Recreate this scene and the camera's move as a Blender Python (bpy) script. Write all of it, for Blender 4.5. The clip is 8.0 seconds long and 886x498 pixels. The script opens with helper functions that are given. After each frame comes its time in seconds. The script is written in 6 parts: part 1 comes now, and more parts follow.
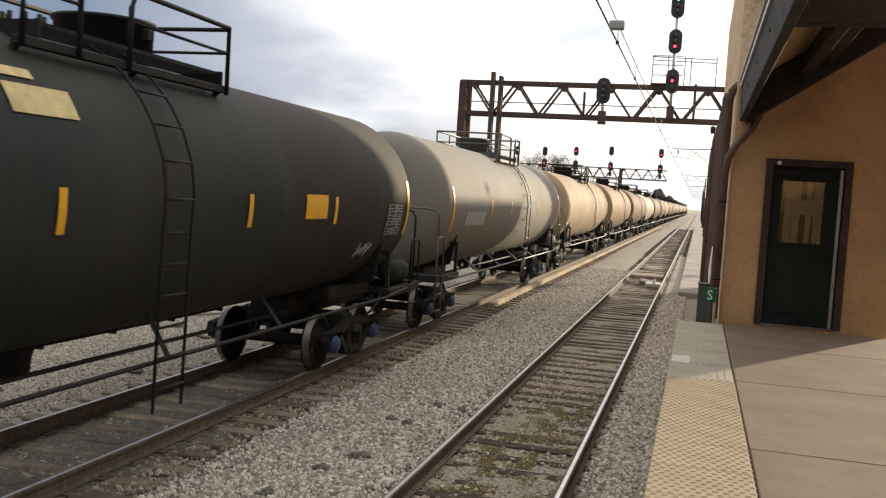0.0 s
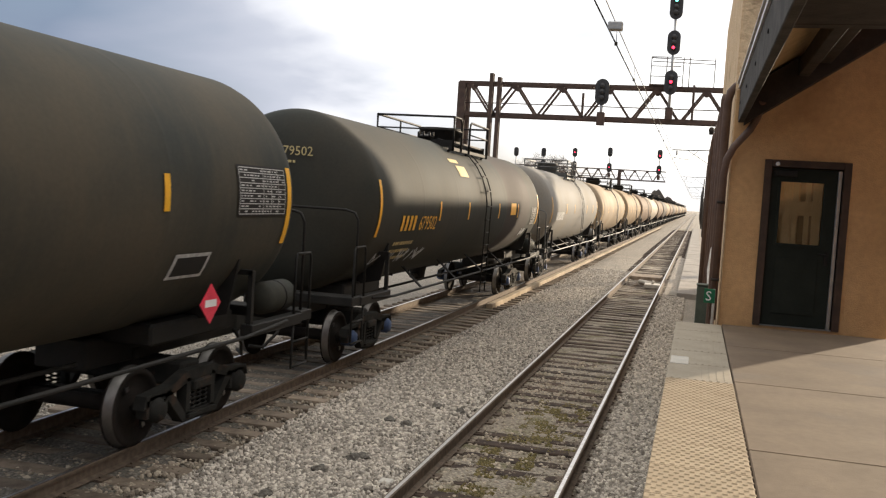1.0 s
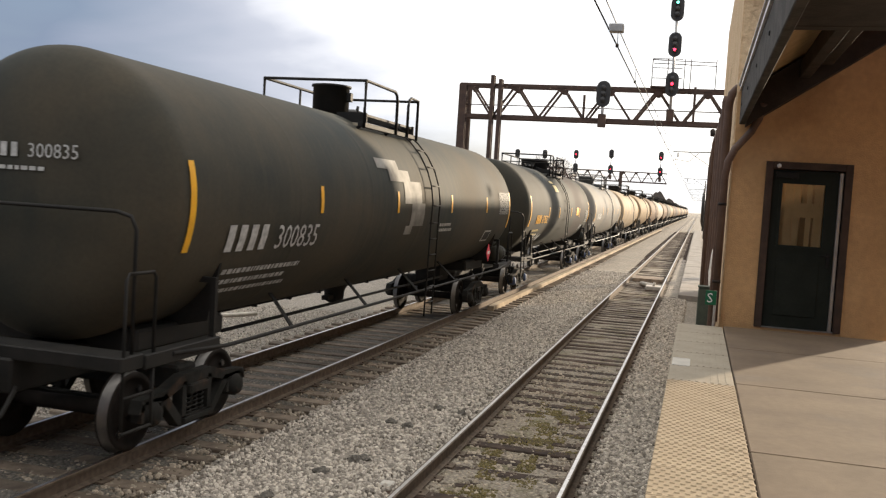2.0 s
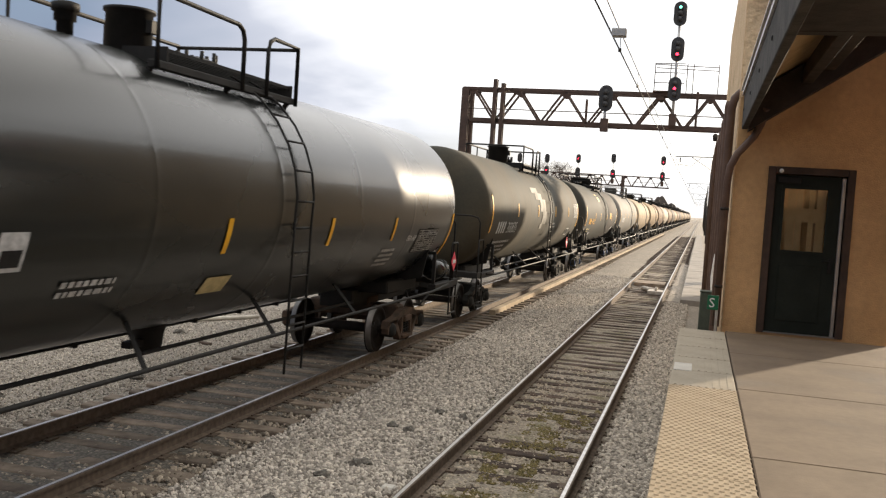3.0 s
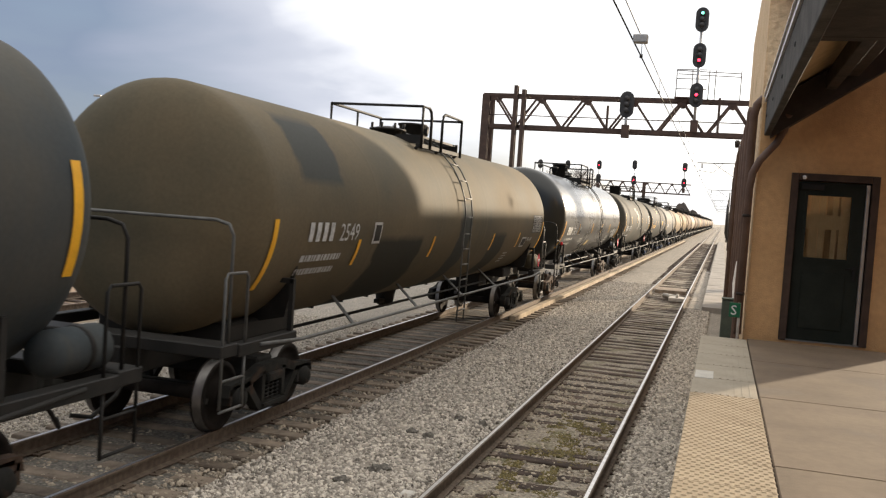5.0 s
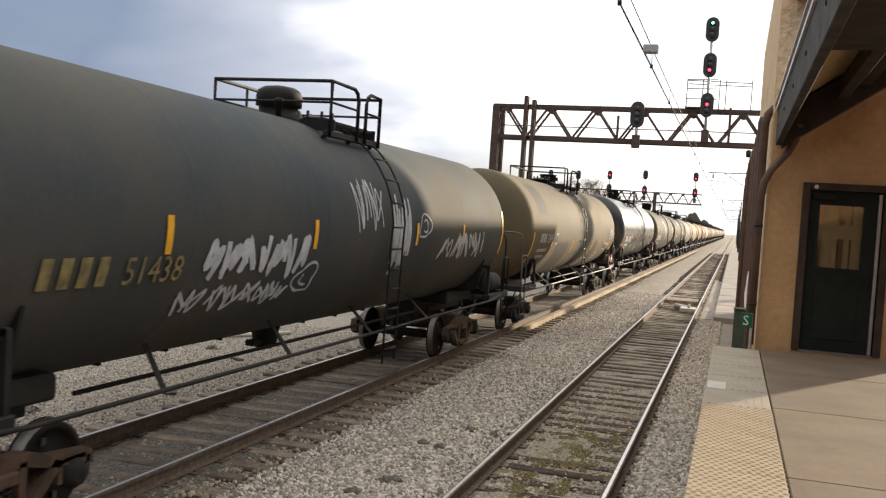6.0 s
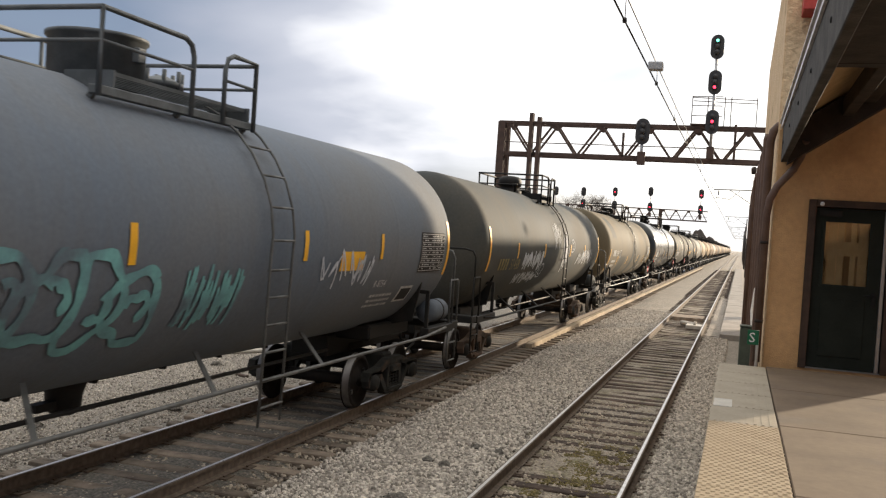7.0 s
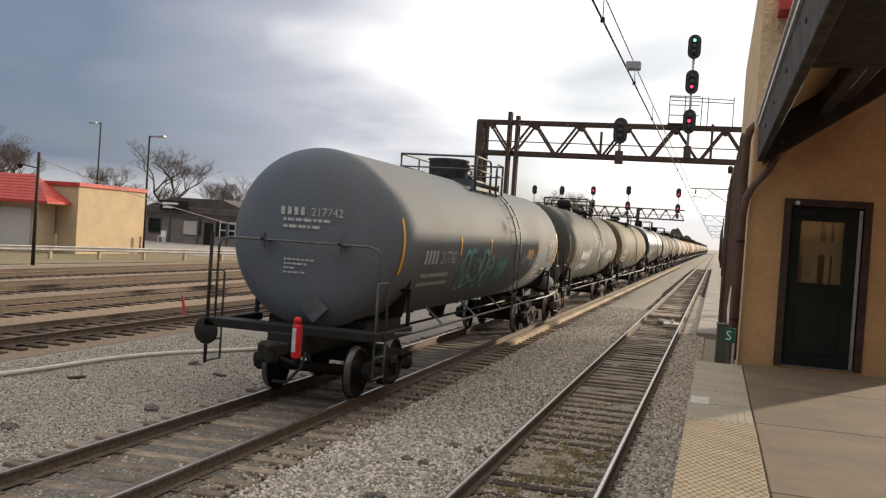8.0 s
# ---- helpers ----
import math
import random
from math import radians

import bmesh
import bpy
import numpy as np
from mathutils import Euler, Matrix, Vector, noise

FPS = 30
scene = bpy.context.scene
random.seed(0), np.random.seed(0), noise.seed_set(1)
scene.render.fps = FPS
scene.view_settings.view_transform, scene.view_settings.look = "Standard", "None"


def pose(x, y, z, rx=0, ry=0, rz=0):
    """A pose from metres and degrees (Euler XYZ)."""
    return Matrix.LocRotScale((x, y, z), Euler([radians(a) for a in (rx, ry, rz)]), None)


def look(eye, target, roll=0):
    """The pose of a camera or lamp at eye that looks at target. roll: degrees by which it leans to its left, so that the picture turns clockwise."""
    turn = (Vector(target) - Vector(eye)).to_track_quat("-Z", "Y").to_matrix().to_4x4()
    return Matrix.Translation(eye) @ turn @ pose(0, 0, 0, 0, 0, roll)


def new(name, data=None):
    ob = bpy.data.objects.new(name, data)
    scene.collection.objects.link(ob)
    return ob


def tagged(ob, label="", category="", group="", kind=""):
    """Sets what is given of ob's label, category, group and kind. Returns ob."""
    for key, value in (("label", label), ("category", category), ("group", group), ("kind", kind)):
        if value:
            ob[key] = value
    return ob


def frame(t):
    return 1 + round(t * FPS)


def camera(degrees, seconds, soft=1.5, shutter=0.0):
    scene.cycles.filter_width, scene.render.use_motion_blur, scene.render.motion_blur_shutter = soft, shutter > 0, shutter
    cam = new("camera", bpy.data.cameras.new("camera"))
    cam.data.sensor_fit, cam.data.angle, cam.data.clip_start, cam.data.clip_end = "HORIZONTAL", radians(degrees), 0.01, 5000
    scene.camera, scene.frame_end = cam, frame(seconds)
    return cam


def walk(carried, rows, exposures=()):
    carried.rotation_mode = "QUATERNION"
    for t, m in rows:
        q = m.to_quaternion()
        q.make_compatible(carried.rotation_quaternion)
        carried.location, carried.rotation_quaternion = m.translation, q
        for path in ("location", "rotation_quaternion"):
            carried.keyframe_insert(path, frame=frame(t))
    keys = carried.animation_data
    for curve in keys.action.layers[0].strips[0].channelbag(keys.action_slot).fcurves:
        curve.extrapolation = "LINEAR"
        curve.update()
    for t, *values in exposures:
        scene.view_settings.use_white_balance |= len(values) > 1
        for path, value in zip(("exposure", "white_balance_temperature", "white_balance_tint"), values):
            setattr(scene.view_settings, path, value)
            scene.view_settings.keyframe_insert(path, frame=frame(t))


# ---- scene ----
cam = camera(51.18, 8.0, soft=1.25, shutter=0.07)
EYE = (0.0, 0.0, 2.883)
walk(cam, [
    (0, pose(*EYE, 86.56, -3.58, 15.49)),
    (0.5, pose(*EYE, 86.60, -3.65, 15.48)),
    (1, pose(*EYE, 86.63, -3.57, 15.41)),
    (2.5, pose(*EYE, 86.85, -3.59, 15.55)),
    (3, pose(*EYE, 86.97, -3.76, 15.62)),
    (3.5, pose(*EYE, 87.07, -3.96, 15.89)),
    (4, pose(*EYE, 87.06, -4.09, 16.28)),
    (4.5, pose(*EYE, 87.11, -4.04, 16.56)),
    (6, pose(*EYE, 87.88, -3.72, 17.53)),
    (6.5, pose(*EYE, 88.35, -3.82, 17.74)),
    (7, pose(*EYE, 88.88, -3.79, 17.86)),
    (7.5, pose(*EYE, 89.04, -3.81, 17.43)),
    (8, pose(*EYE, 88.89, -3.79, 16.54)),
], exposures=[(0, 0.28), (1, 0.40), (3, 0.44), (3.5, 0.26), (4.5, 0.44), (6.5, 0.46), (7.5, 0.14), (8, 0.02)])

# ---- world and sun ----
SUN_AZ, SUN_EL = 28.5, 12.5          # degrees right of the tracks' run, and up
sun_way = Vector((math.sin(radians(SUN_AZ)) * math.cos(radians(SUN_EL)),
                  math.cos(radians(SUN_AZ)) * math.cos(radians(SUN_EL)), math.sin(radians(SUN_EL))))
sun = new("sun", bpy.data.lights.new("sun", "SUN"))
sun.data.energy, sun.data.angle, sun.data.color = 5.0, radians(1.4), (1.0, 0.82, 0.60)
sun.matrix_basis = look(sun_way * 60, (0, 0, 0))


def make_world():
    w = bpy.data.worlds.new("world")
    scene.world = w
    w.use_nodes = True
    nt = w.node_tree
    nt.nodes.clear()
    N, L = nt.nodes.new, nt.links.new
    out, bg = N("ShaderNodeOutputWorld"), N("ShaderNodeBackground")
    sky = N("ShaderNodeTexSky")
    sky.sky_type, sky.sun_disc = "NISHITA", False
    sky.sun_elevation, sky.sun_rotation = radians(SUN_EL), radians(SUN_AZ)
    co = N("ShaderNodeTexCoord")
    blue = N("ShaderNodeMix"); blue.data_type, blue.blend_type = "RGBA", "MULTIPLY"
    blue.inputs[0].default_value = 1.0
    blue.inputs[7].default_value = (0.10, 0.10, 0.11, 1)
    L(sky.outputs[0], blue.inputs[6])
    # cloud deck: noise on a plane overhead
    sep = N("ShaderNodeSeparateXYZ"); L(co.outputs["Generated"], sep.inputs[0])
    zc = N("ShaderNodeMath"); zc.operation = "ADD"; zc.inputs[1].default_value = 0.22
    zm = N("ShaderNodeMath"); zm.operation = "MAXIMUM"; zm.inputs[1].default_value = 0.0
    L(sep.outputs[2], zm.inputs[0]); L(zm.outputs[0], zc.inputs[0])
    div = N("ShaderNodeVectorMath"); div.operation = "DIVIDE"
    cmb = N("ShaderNodeCombineXYZ")
    for i in range(3):
        L(zc.outputs[0], cmb.inputs[i])
    L(co.outputs["Generated"], div.inputs[0]); L(cmb.outputs[0], div.inputs[1])
    n1 = N("ShaderNodeTexNoise")
    n1.inputs["Scale"].default_value, n1.inputs["Detail"].default_value = 1.15, 6
    n1.inputs["Roughness"].default_value = 0.44
    n1.inputs["Distortion"].default_value = 0.25
    L(div.outputs[0], n1.inputs["Vector"])
    # glow of the thin cloud toward the sun
    dot = N("ShaderNodeVectorMath"); dot.operation = "DOT_PRODUCT"
    dot.inputs[1].default_value = tuple(sun_way)
    L(co.outputs["Generated"], dot.inputs[0])
    jit = N("ShaderNodeMath"); jit.operation = "MULTIPLY_ADD"
    jit.inputs[1].default_value, jit.inputs[2].default_value = 0.56, -0.28
    L(n1.outputs[0], jit.inputs[0])
    add = N("ShaderNodeMath"); add.operation = "ADD"
    L(dot.outputs["Value"], add.inputs[0]); L(jit.outputs[0], add.inputs[1])
    ramp = N("ShaderNodeValToRGB")
    e = ramp.color_ramp.elements
    e[0].position, e[0].color = 0.39, (0.19, 0.235, 0.335, 1)
    e[1].position, e[1].color = 0.83, (1.30, 1.28, 1.26, 1)
    m = e.new(0.65); m.color = (0.50, 0.525, 0.60, 1)
    L(add.outputs[0], ramp.inputs[0])
    mask = N("ShaderNodeMapRange"); mask.inputs[1].default_value, mask.inputs[2].default_value = 0.36, 0.56
    L(n1.outputs[0], mask.inputs[0])
    mx = N("ShaderNodeMix"); mx.data_type = "RGBA"
    mk = N("ShaderNodeMath"); mk.operation = "MULTIPLY_ADD"; mk.inputs[1].default_value, mk.inputs[2].default_value = 0.35, 0.65
    L(mask.outputs[0], mk.inputs[0])
    L(mk.outputs[0], mx.inputs[0]); L(blue.outputs[2], mx.inputs[6]); L(ramp.outputs[0], mx.inputs[7])
    # an overcast sky is brightest overhead
    zen = N("ShaderNodeMapRange"); zen.interpolation_type = "SMOOTHSTEP"
    zen.inputs[1].default_value, zen.inputs[2].default_value = 0.26, 0.72
    zen.inputs[3].default_value, zen.inputs[4].default_value = 1.0, 3.8
    L(sep.outputs[2], zen.inputs[0])
    warm = N("ShaderNodeMix"); warm.data_type = "RGBA"
    wf = N("ShaderNodeMapRange"); wf.inputs[1].default_value, wf.inputs[2].default_value = 0.26, 0.6
    L(sep.outputs[2], wf.inputs[0]); L(wf.outputs[0], warm.inputs[0])
    warm.inputs[7].default_value = (0.332, 0.322, 0.308, 1)
    L(mx.outputs[2], warm.inputs[6])
    # pale broken cloud low on the horizon
    low = N("ShaderNodeMix"); low.data_type = "RGBA"
    lz = N("ShaderNodeMath"); lz.operation = "MULTIPLY_ADD"; lz.inputs[1].default_value = -0.06
    L(n1.outputs[0], lz.inputs[0]); L(sep.outputs[2], lz.inputs[2])
    lf = N("ShaderNodeMapRange"); lf.inputs[1].default_value, lf.inputs[2].default_value = -0.008, 0.02
    lf.inputs[3].default_value, lf.inputs[4].default_value = 0.7, 0.0
    L(lz.outputs[0], lf.inputs[0]); L(lf.outputs[0], low.inputs[0])
    low.inputs[7].default_value = (0.74, 0.73, 0.73, 1)
    L(warm.outputs[2], low.inputs[6])
    L(low.outputs[2], bg.inputs[0]); L(zen.outputs[0], bg.inputs[1])
    L(bg.outputs[0], out.inputs[0])


make_world()


# ---- materials ----
def mat(name, c1, c2=None, rough=0.7, metal=0.0, scale=6.0, bump=0.0, bscale=None, spot=None, spots=0.55, per=0.0, gloss=0.3):
    """Two-scale mottled paint or stone: c1 to c2 by coarse noise, fine grain, spots of a third colour, random shade per object."""
    m = bpy.data.materials.new(name)
    m.use_nodes = True
    nt = m.node_tree
    b = nt.nodes["Principled BSDF"]
    N, L = nt.nodes.new, nt.links.new
    co = N("ShaderNodeTexCoord")
    c2 = c2 or tuple(v * 0.75 for v in c1)
    n1 = N("ShaderNodeTexNoise"); n1.inputs["Scale"].default_value, n1.inputs["Detail"].default_value = scale, 5
    n2 = N("ShaderNodeTexNoise"); n2.inputs["Scale"].default_value, n2.inputs["Detail"].default_value = scale * 9, 3
    for n in (n1, n2):
        L(co.outputs["Object"], n.inputs["Vector"])
    mr = N("ShaderNodeMapRange"); mr.inputs[1].default_value, mr.inputs[2].default_value = 0.33, 0.67
    L(n1.outputs[0], mr.inputs[0])
    mix = N("ShaderNodeMix"); mix.data_type = "RGBA"
    mix.inputs[6].default_value, mix.inputs[7].default_value = (*c1, 1), (*c2, 1)
    L(mr.outputs[0], mix.inputs[0])
    last = mix.outputs[2]
    if spot:
        n3 = N("ShaderNodeTexNoise"); n3.inputs["Scale"].default_value, n3.inputs["Detail"].default_value = scale * 0.45, 6
        off = N("ShaderNodeVectorMath"); off.inputs[1].default_value = (7.3, 2.1, 4.4)
        L(co.outputs["Object"], off.inputs[0]); L(off.outputs[0], n3.inputs["Vector"])
        sr = N("ShaderNodeMapRange"); sr.inputs[1].default_value, sr.inputs[2].default_value = spots, spots + 0.12
        L(n3.outputs[0], sr.inputs[0])
        mx = N("ShaderNodeMix"); mx.data_type = "RGBA"; mx.inputs[7].default_value = (*spot, 1)
        L(sr.outputs[0], mx.inputs[0]); L(last, mx.inputs[6])
        last = mx.outputs[2]
    gr = N("ShaderNodeMapRange"); gr.inputs[3].default_value, gr.inputs[4].default_value = 0.82, 1.18
    L(n2.outputs[0], gr.inputs[0])
    val = gr.outputs[0]
    if per:
        oi = N("ShaderNodeObjectInfo")
        pr = N("ShaderNodeMapRange"); pr.inputs[3].default_value, pr.inputs[4].default_value = 1 - per, 1 + per
        L(oi.outputs["Random"], pr.inputs[0])
        ml = N("ShaderNodeMath"); ml.operation = "MULTIPLY"
        L(pr.outputs[0], ml.inputs[0]); L(val, ml.inputs[1])
        val = ml.outputs[0]
    fin = N("ShaderNodeVectorMath"); fin.operation = "SCALE"
    L(last, fin.inputs[0]); L(val, fin.inputs["Scale"])
    L(fin.outputs[0], b.inputs["Base Color"])
    rr = N("ShaderNodeMapRange"); rr.inputs[3].default_value, rr.inputs[4].default_value = max(0.05, rough - 0.08), min(1, rough + 0.08)
    L(n1.outputs[0], rr.inputs[0]); L(rr.outputs[0], b.inputs["Roughness"])
    b.inputs["Metallic"].default_value = metal
    b.inputs["Specular IOR Level"].default_value = gloss
    if bump:
        n4 = N("ShaderNodeTexNoise"); n4.inputs["Scale"].default_value, n4.inputs["Detail"].default_value = bscale or scale * 6, 6
        L(co.outputs["Object"], n4.inputs["Vector"])
        bp = N("ShaderNodeBump"); bp.inputs["Strength"].default_value, bp.inputs["Distance"].default_value = 1.0, bump
        L(n4.outputs[0], bp.inputs["Height"]); L(bp.outputs[0], b.inputs["Normal"])
    return m


def gravel_mat(name, c1, c2, c3, cell=28.0, bump=0.02, moss=None):
    """Crushed stone: a random tone per cell, gaps shaded in the colour, dirt in patches."""
    m = bpy.data.materials.new(name)
    m.use_nodes = True
    nt = m.node_tree
    b = nt.nodes["Principled BSDF"]
    N, L = nt.nodes.new, nt.links.new
    co = N("ShaderNodeTexCoord")
    v = N("ShaderNodeTexVoronoi"); v.inputs["Scale"].default_value = cell
    L(co.outputs["Object"], v.inputs["Vector"])
    r = N("ShaderNodeValToRGB"); e = r.color_ramp.elements
    e[0].color, e[1].color = (*c1, 1), (*c2, 1)
    L(v.outputs["Color"], r.inputs[0])
    n = N("ShaderNodeTexNoise"); n.inputs["Scale"].default_value, n.inputs["Detail"].default_value = 0.45, 6
    L(co.outputs["Object"], n.inputs["Vector"])
    mr = N("ShaderNodeMapRange"); mr.inputs[1].default_value, mr.inputs[2].default_value = 0.42, 0.66
    L(n.outputs[0], mr.inputs[0])
    mx = N("ShaderNodeMix"); mx.data_type = "RGBA"; mx.inputs[7].default_value = (*c3, 1)
    L(mr.outputs[0], mx.inputs[0]); L(r.outputs[0], mx.inputs[6])
    last = mx.outputs[2]
    if moss:
        n5 = N("ShaderNodeTexNoise"); n5.inputs["Scale"].default_value, n5.inputs["Detail"].default_value = 1.6, 7
        L(co.outputs["Object"], n5.inputs["Vector"])
        m5 = N("ShaderNodeMapRange"); m5.inputs[1].default_value, m5.inputs[2].default_value = 0.53, 0.68
        L(n5.outputs[0], m5.inputs[0]); m5.inputs[4].default_value = 0.75
        x5 = N("ShaderNodeMix"); x5.data_type = "RGBA"; x5.inputs[7].default_value = (*moss, 1)
        L(m5.outputs[0], x5.inputs[0]); L(last, x5.inputs[6])
        last = x5.outputs[2]
    # shade between stones, put into the colour by distance from the cell's middle
    dr = N("ShaderNodeMapRange"); dr.inputs[1].default_value, dr.inputs[2].default_value = 0.0, 0.65
    dr.inputs[3].default_value, dr.inputs[4].default_value = 1.12, 0.55
    L(v.outputs["Distance"], dr.inputs[0])
    sc = N("ShaderNodeVectorMath"); sc.operation = "SCALE"
    L(last, sc.inputs[0]); L(dr.outputs[0], sc.inputs["Scale"])
    L(sc.outputs[0], b.inputs["Base Color"])
    b.inputs["Roughness"].default_value = 0.9
    bp = N("ShaderNodeBump"); bp.inputs["Strength"].default_value, bp.inputs["Distance"].default_value = 1.0, bump
    bp.invert = True
    L(v.outputs["Distance"], bp.inputs["Height"]); L(bp.outputs[0], b.inputs["Normal"])
    return m


def stone_mat(name, c1, c2):
    m = bpy.data.materials.new(name)
    m.use_nodes = True
    nt = m.node_tree
    b = nt.nodes["Principled BSDF"]
    g = nt.nodes.new("ShaderNodeNewGeometry")
    r = nt.nodes.new("ShaderNodeValToRGB")
    e = r.color_ramp.elements
    e[0].color, e[1].color = (*c1, 1), (*c2, 1)
    nt.links.new(g.outputs["Random Per Island"], r.inputs[0])
    nt.links.new(r.outputs[0], b.inputs["Base Color"])
    b.inputs["Roughness"].default_value = 0.9
    return m


def glow_mat(name, col, strength):
    m = bpy.data.materials.new(name)
    m.use_nodes = True
    b = m.node_tree.nodes["Principled BSDF"]
    b.inputs["Base Color"].default_value = (*col, 1)
    b.inputs["Emission Color"].default_value = (*col, 1)
    b.inputs["Emission Strength"].default_value = strength
    return m


M = {}
M["ground"] = gravel_mat("yard gravel", (0.235, 0.20, 0.163), (0.63, 0.56, 0.465), (0.37, 0.33, 0.275), 30, 0.03)
M["moss"] = gravel_mat("track bed gravel", (0.25, 0.215, 0.165), (0.56, 0.49, 0.39), (0.36, 0.30, 0.225), 26, moss=(0.16, 0.145, 0.05))
M["oily"] = gravel_mat("oily track bed", (0.11, 0.10, 0.083), (0.30, 0.27, 0.225), (0.145, 0.127, 0.106), 26)
M["stones"] = stone_mat("ballast stones", (0.15, 0.13, 0.107), (0.68, 0.61, 0.515))
M["brown_stones"] = stone_mat("brown ballast stones", (0.12, 0.096, 0.072), (0.50, 0.425, 0.325))
M["moss_tuft"] = stone_mat("yellow green moss", (0.095, 0.080, 0.028), (0.22, 0.17, 0.065))
M["tie"] = mat("weathered tie", (0.10, 0.070, 0.052), (0.05, 0.037, 0.029), 0.9, 0, 5, 0.006, 30, per=0.35)
M["tie_brown"] = mat("dark brown tie", (0.085, 0.055, 0.040), (0.038, 0.027, 0.021), 0.9, 0, 5, 0.006, 30, per=0.35)
M["tie_grey"] = mat("grey oily tie", (0.25, 0.20, 0.15), (0.135, 0.105, 0.08), 0.85, 0, 5, 0.006, 30, per=0.35)
M["rail_rust"] = mat("rusted rail side", (0.165, 0.125, 0.092), (0.10, 0.075, 0.056), 0.8, 0.2, 12, 0.001)
M["rail_top"] = mat("polished rail head", (0.56, 0.54, 0.52), (0.42, 0.40, 0.38), 0.3, 1.0, 9)
M["rail_dull"] = mat("dull rail head", (0.32, 0.24, 0.18), (0.22, 0.16, 0.12), 0.5, 0.7, 9)
M["concrete"] = mat("platform concrete", (0.160, 0.116, 0.077), (0.126, 0.092, 0.062), 0.85, 0, 1.6, 0.0015, 70, spot=(0.120, 0.094, 0.072), spots=0.58, per=0.08)
M["concrete_old"] = mat("old concrete", (0.29, 0.265, 0.235), (0.205, 0.185, 0.165), 0.9, 0, 1.2, 0.004, 30)
M["tactile"] = mat("tactile tile", (0.385, 0.30, 0.195), (0.325, 0.25, 0.16), 0.75, 0, 3, 0.0006, 80, per=0.05)
M["tactile_old"] = mat("worn tactile tile", (0.37, 0.32, 0.245), (0.31, 0.27, 0.205), 0.8, 0, 3, 0.0006, 80, per=0.04)
M["white_pad"] = mat("white plate", (0.55, 0.52, 0.46), (0.47, 0.44, 0.39), 0.7)
M["stucco"] = mat("ochre stucco", (0.63, 0.385, 0.185), (0.53, 0.32, 0.15), 0.92, 0, 1.3, 0.010, 55, spot=(0.42, 0.24, 0.11), spots=0.6)
M["stucco_rough"] = mat("rough stucco", (0.76, 0.57, 0.36), (0.66, 0.47, 0.28), 0.92, 0, 2.2, 0.06, 9, spot=(0.38, 0.24, 0.12), spots=0.6)
M["wood"] = mat("dark brown beam", (0.045, 0.033, 0.025), (0.026, 0.020, 0.016), 0.75, 0, 4, 0.003, 30)
M["fascia"] = mat("weathered fascia", (0.060, 0.050, 0.041), (0.03, 0.025, 0.021), 0.8, 0, 5, 0.004, 26, spot=(0.05, 0.04, 0.035), spots=0.6)
M["soffit"] = mat("ochre soffit", (0.55, 0.39, 0.21), (0.46, 0.32, 0.17), 0.85)
M["metal_edge"] = mat("pale metal edge", (0.66, 0.64, 0.62), (0.5, 0.48, 0.47), 0.4, 0.6)
M["pipe"] = mat("brown downpipe", (0.14, 0.085, 0.06), (0.10, 0.06, 0.043), 0.5, 0.0, 4)
M["pipe_pale"] = mat("pale pipe", (0.55, 0.50, 0.44), (0.4, 0.36, 0.31), 0.6)
M["door"] = mat("dark green door paint", (0.021, 0.025, 0.019), (0.014, 0.017, 0.013), 0.6, 0, 3, gloss=0.15)
M["door_frame"] = mat("dark brown frame paint", (0.075, 0.045, 0.031), (0.045, 0.029, 0.021), 0.6, 0, 5, 0.002, 40)
M["steel"] = mat("brushed steel", (0.42, 0.42, 0.40), (0.33, 0.33, 0.32), 0.4, 0.9, 8)
M["blind"] = mat("cream upright strips", (0.50, 0.37, 0.19), (0.40, 0.29, 0.145), 0.8)
M["inside"] = mat("dark interior", (0.10, 0.085, 0.06), (0.07, 0.06, 0.04), 0.9)
M["green_box"] = mat("green utility box", (0.085, 0.10, 0.075), (0.06, 0.07, 0.055), 0.7)
M["green_sign"] = mat("green enamel", (0.015, 0.14, 0.065), (0.012, 0.11, 0.05), 0.5)
M["white"] = mat("white paint", (0.80, 0.80, 0.78), (0.68, 0.68, 0.66), 0.6, 0, 8)
M["dull_white"] = mat("chalky white paint", (0.58, 0.58, 0.56), (0.36, 0.36, 0.35), 0.8, 0, 14)
M["worn_white"] = mat("worn white brushwork", (0.34, 0.33, 0.30), (0.10, 0.095, 0.085), 0.7, 0, 1.6, spot=(0.05, 0.05, 0.046), spots=0.52)
M["yellow"] = mat("yellow reflective tape", (0.85, 0.44, 0.02), (0.74, 0.38, 0.02), 0.45, 0, 6)
M["old_cream"] = mat("worn cream stencil", (0.30, 0.235, 0.095), (0.15, 0.125, 0.06), 0.8, 0, 9)
M["cream"] = mat("cream stencil", (0.62, 0.50, 0.24), (0.45, 0.36, 0.18), 0.7, 0, 8)
M["red"] = mat("red enamel", (0.62, 0.02, 0.03), (0.5, 0.016, 0.024), 0.4, 0, 6)
M["pink"] = mat("red placard", (0.75, 0.05, 0.09), (0.6, 0.04, 0.07), 0.5, 0, 6)
M["teal"] = mat("teal spray paint", (0.17, 0.40, 0.39), (0.12, 0.23, 0.245), 0.8, 0, 3, spot=(0.105, 0.14, 0.165), spots=0.52)
M["graf_white"] = mat("white spray paint", (0.55, 0.58, 0.62), (0.38, 0.40, 0.43), 0.8, 0, 7)
M["blue"] = mat("blue cap", (0.05, 0.095, 0.21), (0.04, 0.06, 0.12), 0.6)
